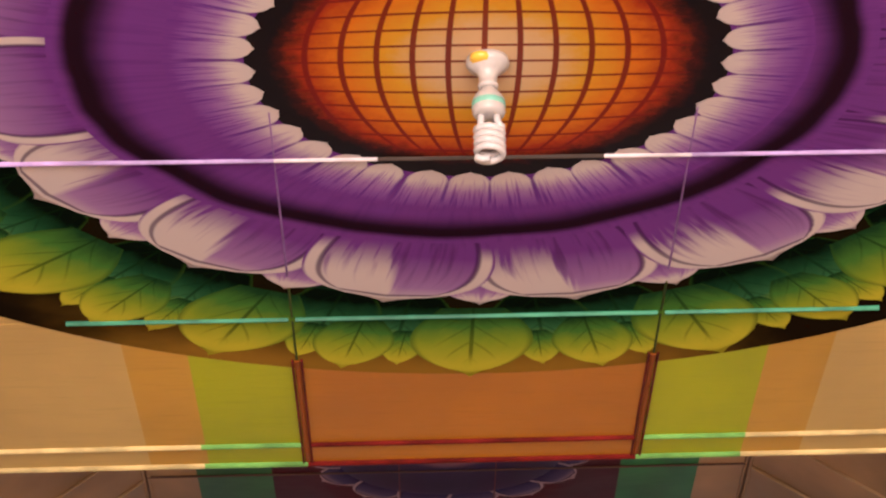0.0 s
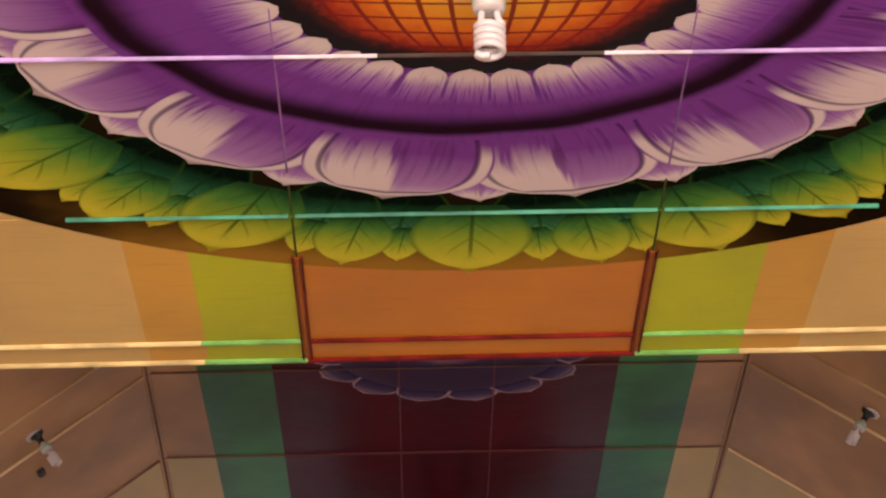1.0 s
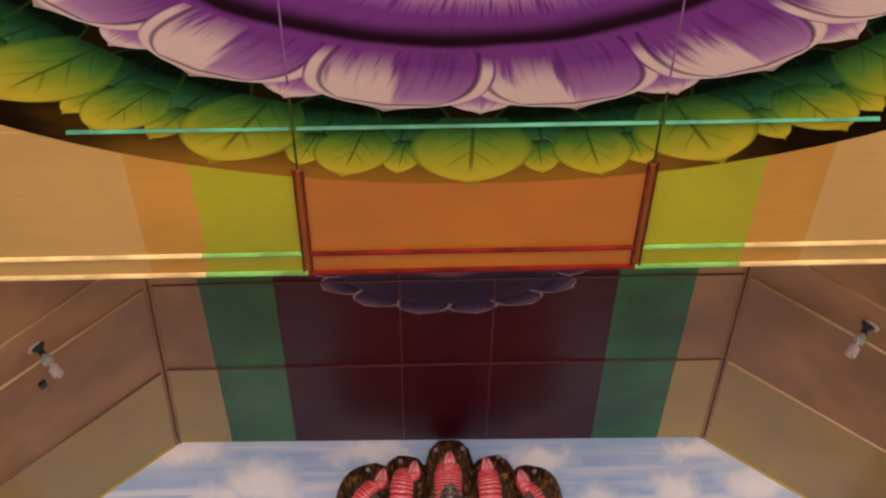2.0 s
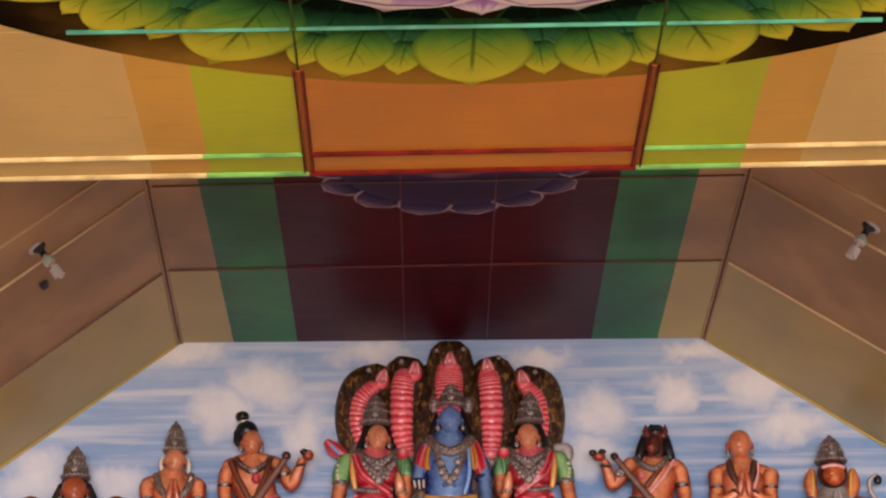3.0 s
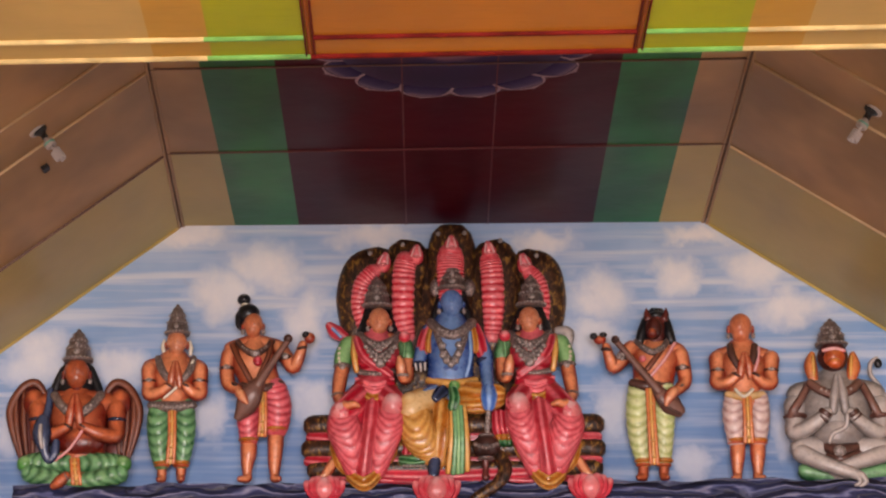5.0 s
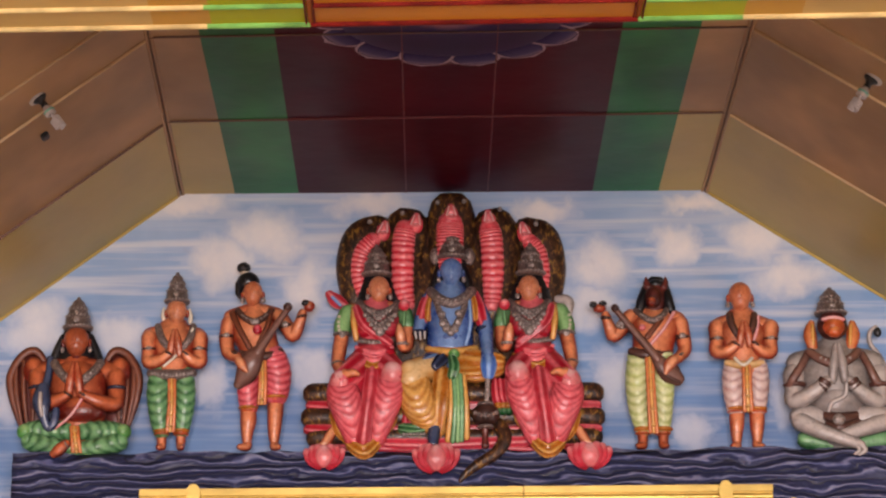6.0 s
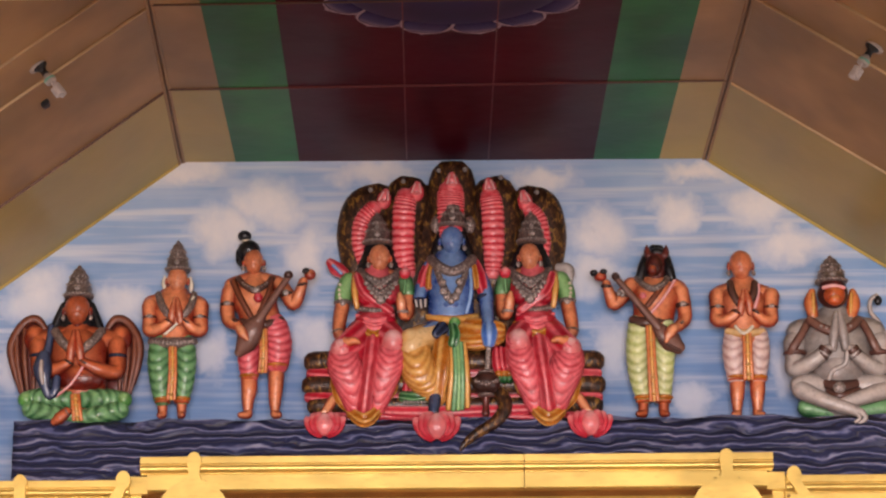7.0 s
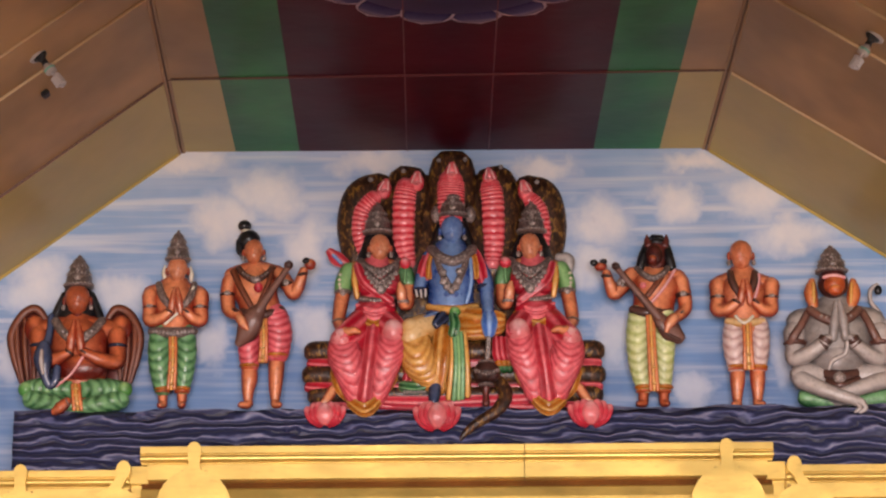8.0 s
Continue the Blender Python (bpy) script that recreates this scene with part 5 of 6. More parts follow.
def maned_lute_player():
    c = Clay(1.115, 4.41)
    c.limb([(15.5, 255.5, -4, 17), (16.5, 279, 4, 18), (18, 298.5, 4, 16)], "dusk")
    c.ball(12.5, 279, 14, 15, 20, 13, "dusk", pale=0.6)
    c.ball(8.5, 268, 24, 8.5, 9, 8, "rust", pale=1.0)
    c.ball(18.5, 304, 4, 17, 10, 15, "hair")
    c.limb([(19, 305, -4, 19), (17.5, 285.5, -8, 27), (16, 263.5, -10, 34)], "hair", 0.6)
    c.limb([(3.5, 298.5, 12, 8), (1, 306.5, 12, 5.5), (1, 316, 12, 1.5)], "dusk")
    c.limb([(31.5, 298, 12, 8), (34.5, 306.5, 12, 5.5), (35, 316, 12, 1.5)], "dusk")
    c.limb([(0, 296, 6, 8), (-7, 276.5, 10, 9), (-12.5, 258, 10, 8)], "hair")
    c.limb([(34.5, 296, 6, 8), (38.5, 276, 10, 9), (43, 257.5, 10, 8)], "hair")
    c.limb([(15.5, 251.5, -4, 28), (14.5, 228.5, 0, 43), (11.5, 202.5, 2, 37), (7.5, 172, 2, 36)], "skin", 0.6)
    c.limb([(-22.5, 247, -2, 15), (15.5, 256, -6, 16), (54.5, 242, -2, 15)], "skin", 0.8)
    c.chest(11.5, 225.5, 8, 36, "skin")
    c.ball(-9.5, 222, 24, 6, 6, 4, "blush", 0, 12, 8)
    collar(c, 8.5, 251, 20, 27, 18, "metal", 5.5)
    c.limb([(33.5, 254.5, 14, 5), (17, 228, 28, 5), (-2, 203, 30, 5)], "bark", 0.6)
    c.limb([(47.5, 252, 14, 3), (27, 217, 30, 3), (1, 187.5, 28, 3)], "blush", 0.6)
    c.limb([(-27, 248, 2, 14), (-42.5, 227.5, 6, 13), (-59, 211.5, 8, 12), (-66, 225, 16, 10.5), (-72.5, 245, 20, 8)], "skin")
    armlet(c, -45, 227, 8, 14, 8, "metal")
    c.cuff(-72, 239.5, 19, 10.5, "wood", 12, 5)
    c.ball(-82.5, 257.5, 20, 11, 8, 8, "skin", pale=0.7)
    c.ball(-94, 263.5, 24, 7, 6, 6, "hair")
    c.ball(-77.5, 265.5, 24, 7, 5, 6, "hair")
    c.limb([(58, 235, 2, 15), (63.5, 206.5, 4, 13), (63.5, 183.5, 10, 12), (52.5, 167, 26, 10), (42.5, 158.5, 36, 9)], "skin")
    armlet(c, 60.5, 208, 6, 14.5, 6)
    c.cuff(52.5, 168, 26, 11, "metal", -40, 4)
    c.limb([(40, 157, 42, 10), (31.5, 146.5, 44, 9), (27, 134.5, 44, 4)], "fair", 0.7)
    c.limb([(-57, 251.5, 38, 5.5), (-21, 206, 38, 6.5), (15, 160, 38, 8)], "lute", 0.8)
    c.ball(-57, 252.5, 38, 7, 8, 8, "wood", -35)
    c.ball(-43.5, 228, 36, 5, 6, 4, "silver", 0, 10, 8)
    c.ball(-51.5, 224, 36, 5, 6, 4, "silver", 0, 10, 8)
    c.limb([(13, 163, 36, 10), (25.5, 147, 34, 16), (36.5, 138.5, 28, 19), (48.5, 129, 24, 13)], "lute", 0.5)
    c.limb([(16, 141.5, 40, 3), (37.5, 127, 34, 3), (51.5, 121.5, 30, 3)], "wood", 0.6)
    c.limb([(-27.5, 181.5, 12, 8), (-3, 173.5, 22, 9), (33.5, 181, 12, 7)], "wood", 0.8)
    c.limb([(-13.5, 174, 2, 22), (-18.5, 131, 4, 22), (-18, 85.5, 4, 19), (-11, 46.5, 2, 15)], "lime", 0.85, 0, 0.022, -2.2, swag=9, sink=8.0, sides=44)
    c.limb([(24, 174, 2, 22), (25.5, 130.5, 4, 20), (24, 85, 4, 17), (22, 46.5, 2, 14)], "lime", 0.85, 0, 0.022, 2.2, swag=9, sink=8.0, sides=44)
    c.pleat(1, 165, 28, 2, 104.5, 28, 4.5, 35.5, 22, 6.5)
    c.cuff(-12, 44.5, 2, 17, "gold", 0, 6)
    c.cuff(-12.5, 37.5, 2, 14, "brick", 0, 4)
    c.limb([(-12.5, 37, 0, 9.5), (-13, 21, 0, 9)], "rust")
    foot(c, -13, 11.5, 2, "rust", -10)
    c.cuff(23, 44.5, 2, 17, "gold", 0, 6)
    c.cuff(22.5, 37, 2, 14, "brick", 0, 4)
    c.limb([(23, 36.5, 0, 9.5), (22.5, 20.5, 0, 9)], "rust")
    foot(c, 22, 11, 2, "rust", 5)
    c.finish("painted statue of a dark-maned lute player in pale green waistcloth")


def winged_sitter():
    c = Clay(-1.742, 4.41)
    c.limb([(-83, 166, -14, 30), (-82, 133.5, -14, 33), (-76.5, 93, -14, 26), (-71.5, 58.5, -14, 16)], "dusk", 0.3)
    c.limb([(-56, 169.5, -4, 5), (-74.5, 193.5, -2, 8), (-97.5, 185.5, -2, 8), (-117, 149, -2, 8), (-112, 109, -4, 7), (-97, 61.5, -8, 4)], "bark", 0.8)
    c.limb([(70, 165, -14, 30), (70.5, 132.5, -14, 33), (68, 92, -14, 26), (65, 57.5, -14, 16)], "dusk", 0.3)
    c.limb([(45.5, 168.5, -4, 5), (62.5, 192.5, -2, 8), (86.5, 184, -2, 8), (105, 147.5, -2, 8), (102, 107.5, -4, 7), (89, 60, -8, 4)], "bark", 0.8)
    c.limb([(-108, 175, 0, 4), (-106, 120, 0, 5.5), (-93.5, 58.5, -4, 3)], "bark" , 0.7)
    c.limb([(-95, 175, 0, 4), (-93, 120, 0, 5.5), (-85.5, 58.5, -4, 3)], "bark" , 0.7)
    c.limb([(-79.5, 174.5, 0, 4), (-77.5, 120, 0, 5.5), (-76, 58.5, -4, 3)], "bark" , 0.7)
    c.limb([(84, 173.5, 0, 4), (85.5, 118.5, 0, 5.5), (79.5, 57, -4, 3)], "bark" , 0.7)
    c.limb([(70.5, 173.5, 0, 4), (71.5, 118.5, 0, 5.5), (73, 57, -4, 3)], "bark" , 0.7)
    c.limb([(96, 173.5, 0, 4), (97, 118.5, 0, 5.5), (85.5, 57, -4, 3)], "bark" , 0.7)
    c.ball(-76.5, 158, 2, 19, 24, 12, "rust", pale=1.2)
    c.ball(73, 156.5, 2, 19, 24, 12, "rust", pale=1.2)
    c.limb([(-5, 215, -8, 28), (-6.5, 187.5, -12, 38), (-8, 171, -12, 40)], "hair", 0.5)
    locks(c, -4, 211, 6, 25, 52, 20, 8)
    head(c, -3.5, 207.5, 8, 23, 27, "rust")
    c.crown(-2, 230, 4, 25, 60)
    c.limb([(-5, 169, -4, 32), (-3.5, 143, 2, 54), (4.5, 97.5, 6, 48), (3.5, 54, 4, 46)], "rust", 0.5)
    c.ball(8, 83, 16, 44, 27, 24, "rust", pale=1.0)
    c.limb([(-65, 152.5, -2, 22), (-5, 165.5, -6, 19), (62.5, 151.5, -2, 22)], "rust", 0.8)
    collar(c, 2, 159.5, 32, 40, 34, "metal", 8)
    c.limb([(16, 100, 44, 2.6), (-5.5, 66, 44, 2.6), (-32, 46.5, 36, 2.6)], "blush")
    c.limb([(-68, 147, 4, 19), (-66, 117, 10, 16), (-61.5, 95, 18, 15), (-36.5, 94, 34, 13), (-10.5, 104.5, 42, 9)], "rust")
    c.cuff(-66.5, 124.5, 10, 17.5, "navy", 0, 6)
    c.cuff(-10.5, 104.5, 42, 10, "wood", 30, 4)
    c.limb([(67.5, 146, 4, 19), (69, 116, 10, 16), (67.5, 94, 18, 15), (43, 93.5, 34, 13), (14.5, 104.5, 42, 9)], "rust")
    c.cuff(69, 123, 10, 17.5, "navy", 0, 6)
    c.cuff(14.5, 104.5, 42, 10, "wood", 30, 4)
    palms(c, 0.5, 105.5, 163, 46, "skin", 8)
    c.limb([(-47.5, 178, 10, 6), (-48, 144.5, 22, 7), (-51.5, 119.5, 32, 9)], "navy", 0.7)
    c.limb([(-55, 119, 34, 12), (-54.5, 92.5, 44, 17), (-50, 64.5, 44, 9), (-42, 47.5, 40, 8), (-32.5, 57, 42, 8), (-30, 77, 42, 7)], "navy", 0.6)
    # the snake's highlight, added as a pale grey strip
    c.limb([(-55.5, 103.5, 56, 3.5), (-55, 84.5, 60, 4), (-52.5, 66, 54, 3)], "ash")
    c.limb([(-5, 46, 12, 18), (-47.5, 46.5, 20, 19), (-80, 46.5, 20, 15)], "green", 0.9, 0, 0.04, 1.2, swag=6, sink=7.0, sides=40)
    c.limb([(6.5, 46, 12, 18), (54.5, 43.5, 20, 19), (79.5, 43.5, 20, 15)], "green", 0.9, 0, 0.04, -1.2, swag=6, sink=7.0, sides=40)
    c.limb([(-74.5, 27, 26, 17), (-29.5, 14, 38, 15), (18.5, 8.5, 36, 10)], "green", 0.9, 0, 0.04, 1.2, swag=6, sink=7.0, sides=40)
    c.limb([(77, 24, 26, 17), (33, 11.5, 38, 15), (-5.5, 8.5, 36, 10)], "green", 0.9, 0, 0.04, -1.2, swag=6, sink=7.0, sides=40)
    c.ball(-84.5, 43.5, 26, 14, 14, 13, "mint", pale=1.0)
    c.ball(84.5, 42, 26, 14, 14, 13, "mint", pale=1.0)
    c.pleat(3, 46.5, 44, 5.5, 27, 50, 8.5, 3.5, 48, 7)
    c.limb([(-10.5, 15, 52, 9), (-21.5, 5, 52, 11), (-29.5, -0.5, 50, 8)], "rust", 0.8)
    c.cuff(-9.5, 14.5, 52, 9, "metal", 60, 3)
    c.finish("painted winged statue seated cross-legged with joined palms, green cloth")


def grey_sitter():
    c = Clay(2.042, 4.41)
    c.limb([(93.5, 153, -8, 5), (83, 177, -6, 4.5), (69, 197.5, -6, 4), (70, 218, -6, 4), (80.5, 226.5, -4, 4)], "ash")
    c.ball(82, 216.5, 0, 7, 9, 6, "hair")
    c.ball(2, 227, 8, 27, 27, 22, "dusk")
    c.ball(2.5, 222.5, 18, 20, 19, 17, "brick")
    c.ball(2, 209.5, 30, 13, 10, 10, "brick", pale=1.2)
    c.limb([(-16, 233.5, 26, 3.5), (1.5, 235.5, 30, 4), (19.5, 233, 26, 3.5)], "blush")
    c.limb([(-33, 233.5, 0, 6), (-36.5, 212.5, 2, 12), (-33.5, 189.5, 4, 9)], "brick", 0.6)
    c.limb([(-32, 228, 6, 3), (-32.5, 209, 8, 4), (-33, 192.5, 8, 3)], "gold", 0.6)
    c.limb([(38.5, 233, 0, 6), (39, 212, 2, 12), (33.5, 189, 4, 9)], "brick", 0.6)
    c.limb([(35, 227.5, 6, 3), (33, 208.5, 8, 4), (32, 192, 8, 3)], "gold", 0.6)
    c.crown(1, 246.5, 4, 27, 51)
    c.limb([(5.5, 181, -4, 36), (3, 149, 2, 66), (6, 102.5, 6, 58), (5.5, 47.5, 4, 52)], "grey", 0.5)
    c.ball(3.5, 84, 18, 46, 30, 24, "ash", pale=1.0)
    c.limb([(-57, 158.5, -2, 25), (5.5, 173.5, -6, 22), (67.5, 159.5, -2, 25)], "grey", 0.8)
    c.ball(-25, 135.5, 16, 22, 18, 12, "grey", pale=1.0)
    c.ball(33.5, 135, 16, 22, 18, 12, "grey", pale=1.0)
    collar(c, -1, 168.5, 36, 42, 20, "lute", 8)
    c.limb([(-45.5, 173.5, 18, 7), (-57.5, 151, 28, 7), (-73.5, 126.5, 28, 8), (-78, 118, 22, 7)], "lute", 0.6)
    c.limb([(49, 173, 18, 7), (58, 150, 28, 7), (68.5, 125.5, 28, 8), (76, 117, 22, 7)], "lute", 0.6)
    c.limb([(-67, 138.5, 6, 22), (-70.5, 111, 10, 17), (-71, 89, 18, 16), (-47, 95.5, 38, 14), (-19.5, 115.5, 46, 11)], "ash")
    c.cuff(-68.5, 119, 10, 22, "lute", 0, 7)
    c.band((-24.5, 112, 45), (-19.5, 119.5, 47), 12.5, "wood")
    c.band((-29.5, 106.5, 42), (-25.5, 111, 44), 13, "wood")
    c.limb([(78.5, 137, 6, 22), (78.5, 110, 10, 17), (74, 87.5, 18, 16), (46.5, 95, 38, 14), (23, 115, 46, 11)], "ash")
    c.cuff(77, 118, 10, 22, "lute", 0, 7)
    c.band((28, 111.5, 45), (23, 119, 47), 12.5, "wood")
    c.band((33, 106, 42), (29, 110.5, 44), 13, "wood")
    palms(c, 2.5, 119.5, 186, 50, "ash", 8.5)
    c.limb([(14.5, 110.5, 50, 4), (11.5, 92, 44, 4), (-10, 80.5, 42, 4), (-16.5, 67, 40, 4)], "ash")
    c.limb([(-34.5, 69, 16, 8), (3, 52, 36, 12), (51.5, 68.5, 16, 8)], "wood", 0.8)
    c.limb([(-18.5, 44.5, 34, 6), (1, 36, 44, 8), (34, 48, 34, 6)], "wood", 0.8)
    c.ball(-1.5, 48.5, 50, 11, 10, 6, "silver", pale=1.0)
    c.limb([(-1.5, 16, 2, 20), (-54.5, 23.5, 6, 16)], "green", 0.8)
    c.limb([(18, 15.5, 2, 20), (82, 22.5, 6, 18)], "green", 0.8)
    c.limb([(19, 58, 10, 22), (53, 60, 16, 23), (82, 59, 20, 19)], "ash")
    c.limb([(80.5, 49.5, 26, 17), (42.5, 35, 38, 14), (2.5, 22.5, 42, 11)], "ash")
    c.limb([(-14.5, 56, 10, 22), (-44.5, 61, 16, 23), (-64.5, 60, 20, 19)], "ash")
    c.limb([(-64, 50, 28, 17), (-28.5, 28.5, 42, 14), (15.5, 11, 48, 11), (33.5, 3, 48, 9)], "ash")
    c.limb([(33, 6, 52, 6), (40, -6, 52, 5), (30.5, -13.5, 50, 3)], "ash", 0.7)
    c.limb([(25, 4, 52, 5), (30, -6.5, 54, 4), (22.5, -12.5, 52, 3)], "ash", 0.7)
    c.finish("grey painted statue seated cross-legged with joined palms and crown")


THRONE = (0.124, 4.398)     # middle of the seated group, and its base


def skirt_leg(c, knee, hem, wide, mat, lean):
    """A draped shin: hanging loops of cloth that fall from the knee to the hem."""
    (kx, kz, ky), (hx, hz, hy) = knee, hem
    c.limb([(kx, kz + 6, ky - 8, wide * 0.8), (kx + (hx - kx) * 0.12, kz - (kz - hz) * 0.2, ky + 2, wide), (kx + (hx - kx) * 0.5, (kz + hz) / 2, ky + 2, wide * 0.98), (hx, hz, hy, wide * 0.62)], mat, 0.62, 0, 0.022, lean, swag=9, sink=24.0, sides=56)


def seated_lady(mirror):
    c = Clay(THRONE[0] + (0.043 if mirror < 0 else 0.0), THRONE[1], mirror)
    c.limb([(-128.5, 316.5, -8, 27), (-128.5, 296, -10, 34), (-128.5, 276, -12, 38)], "hair", 0.5)
    head(c, -124, 302, 8, 19, 25, "fair")
    locks(c, -124.5, 302.5, 4, 20, 40, 14, 9)
    c.crown(-128, 328, 2, 25, 60)
    c.limb([(-128.5, 273.5, -4, 28), (-128.5, 246.5, 2, 42), (-128.5, 214.5, 6, 31), (-131.5, 178.5, 6, 38)], "pink", 0.65)
    c.ball(-146, 228, 20, 18, 16, 14, "pink", pale=1.0)
    c.ball(-108.5, 228, 20, 18, 16, 14, "pink", pale=1.0)
    c.limb([(-168, 265, -2, 15), (-128.5, 273.5, -4, 16), (-89, 264.5, -2, 15)], "fair", 0.8)
    c.limb([(-161.5, 267.5, 18, 8), (-147.5, 231, 38, 9), (-106.5, 200.5, 30, 8)], "pink", 0.6, 5, 0.1)
    c.limb([(-167, 270, 10, 6), (-167.5, 240, 26, 6), (-163.5, 209.5, 24, 5)], "gold", 0.7)
    collar(c, -124, 270.5, 22, 34, 18, "metal", 7)
    collar(c, -123, 255, 32, 28, 26, "metal", 6)
    c.ball(-121.5, 216, 48, 9, 9, 6, "silver", pale=1.0)
    c.beads([(-147, 246.5, 42), (-135.5, 226.5, 48), (-121.5, 211, 52), (-108, 226, 48), (-96, 246, 42)], 4.6, "silver", 10)
    c.beads([(-140.5, 255, 40), (-123.5, 236.5, 48), (-106, 255, 40)], 3.6, "silver", 8)
    c.limb([(-163.5, 210.5, 14, 5), (-132, 199.5, 34, 5.5), (-98.5, 210, 14, 5)], "metal", 0.8)
    c.beads([(-161.5, 207, 22), (-131.5, 198, 40), (-100.5, 207, 22)], 2.8, "silver", 12)
    c.ball(-132, 183.5, 18, 37, 20, 24, "pink", pale=0.6)
    c.limb([(-163.5, 194.5, 24, 3.5), (-131.5, 178, 46, 4), (-100.5, 194, 24, 3.5)], "pink", 0.7, pale=0.95)
    c.limb([(-163.5, 188.5, 24, 3.5), (-131.5, 171, 46, 4), (-100.5, 188, 24, 3.5)], "pink", 0.7, pale=0.0)
    c.limb([(-163.5, 182.5, 24, 3.5), (-131.5, 164, 46, 4), (-100.5, 182, 24, 3.5)], "pink", 0.7, pale=0.95)
    c.limb([(-163.5, 178, 24, 5), (-133.5, 151.5, 48, 8), (-96.5, 177.5, 24, 5)], "gold", 0.7, 5, 0.12)
    # outer arm rests on the knee
    c.limb([(-178, 262.5, 0, 16), (-186.5, 241.5, 2, 16), (-188.5, 226.5, 4, 15)], "mint", 0.85)
    c.beads([(-193.5, 252.5, 14), (-195, 237, 18), (-193, 227, 18)], 3, "milk", 4)
    c.cuff(-188.5, 222.5, 4, 16.5, "metal", 0, 7)
    c.ball(-188, 218.5, 19, 6, 6, 3, "silver", 0, 10, 8)
    c.limb([(-189.5, 216, 6, 13), (-193, 193, 12, 12.5), (-194.5, 160.5, 30, 11), (-182, 137, 62, 9), (-168, 136, 70, 8), (-160, 134, 70, 5)], "skin")
    c.cuff(-194.5, 163, 28, 13, "metal", 0, 7)
    # inner arm lifts its palm
    c.limb([(-81, 262, 0, 15), (-75, 239.5, 6, 14)], "green", 0.85)
    c.limb([(-75, 233.5, 6, 12), (-75, 201, 16, 11), (-81, 191, 34, 10), (-84.5, 200.5, 44, 9)], "skin")
    c.cuff(-83.5, 195, 42, 11, "silver", 0, 4)
    c.limb([(-85.5, 201.5, 48, 9), (-86.5, 213, 50, 9), (-88.5, 226, 48, 4)], "fair", 0.6)
    c.limb([(-80.5, 228.5, 46, 2.5), (-78.5, 259.5, 44, 2.5)], "green")
    c.ball(-79.5, 263, 46, 10, 10, 9, "petal", pale=1.0)
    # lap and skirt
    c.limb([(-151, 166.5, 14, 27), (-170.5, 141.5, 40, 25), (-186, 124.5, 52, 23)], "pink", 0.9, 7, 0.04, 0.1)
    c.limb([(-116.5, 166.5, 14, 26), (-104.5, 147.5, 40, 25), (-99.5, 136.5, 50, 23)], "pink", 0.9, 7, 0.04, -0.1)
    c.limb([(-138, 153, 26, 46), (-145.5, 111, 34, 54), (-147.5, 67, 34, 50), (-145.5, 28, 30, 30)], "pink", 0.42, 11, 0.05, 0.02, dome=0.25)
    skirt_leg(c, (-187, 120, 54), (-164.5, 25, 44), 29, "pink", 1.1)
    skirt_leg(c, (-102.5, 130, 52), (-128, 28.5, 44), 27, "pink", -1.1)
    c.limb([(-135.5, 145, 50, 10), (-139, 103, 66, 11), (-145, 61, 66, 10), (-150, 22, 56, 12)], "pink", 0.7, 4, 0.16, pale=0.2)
    # knee highlights, made as forms in paler enamel
    c.ball(-188, 123, 51, 21, 25, 22, "blush", 0, 24, 16, 0.9)
    c.ball(-100.5, 136.5, 51, 21, 25, 22, "blush", 0, 24, 16, 0.9)
    c.limb([(-172.5, 17, 44, 9), (-149, 2, 56, 13), (-128, 20.5, 44, 9)], "gold", 0.8, 6, 0.14)
    c.limb([(-124, 29.5, 40, 8), (-106.5, 53.5, 38, 9), (-99, 66, 36, 7)], "gold", 0.8, 5, 0.1)
    c.limb([(-200, 72, 30, 9), (-192, 41, 36, 8), (-178.5, 24, 40, 6)], "gold", 0.7, 4, 0.1)
    c.limb([(-204, 43, 28, 9), (-215.5, 23.5, 34, 8), (-221, 19, 36, 6)], "fair")
    return c.finish("painted statue of a seated crowned lady in rose drapery" if mirror > 0 else "painted statue of a seated crowned lady in rose drapery, palm raised")


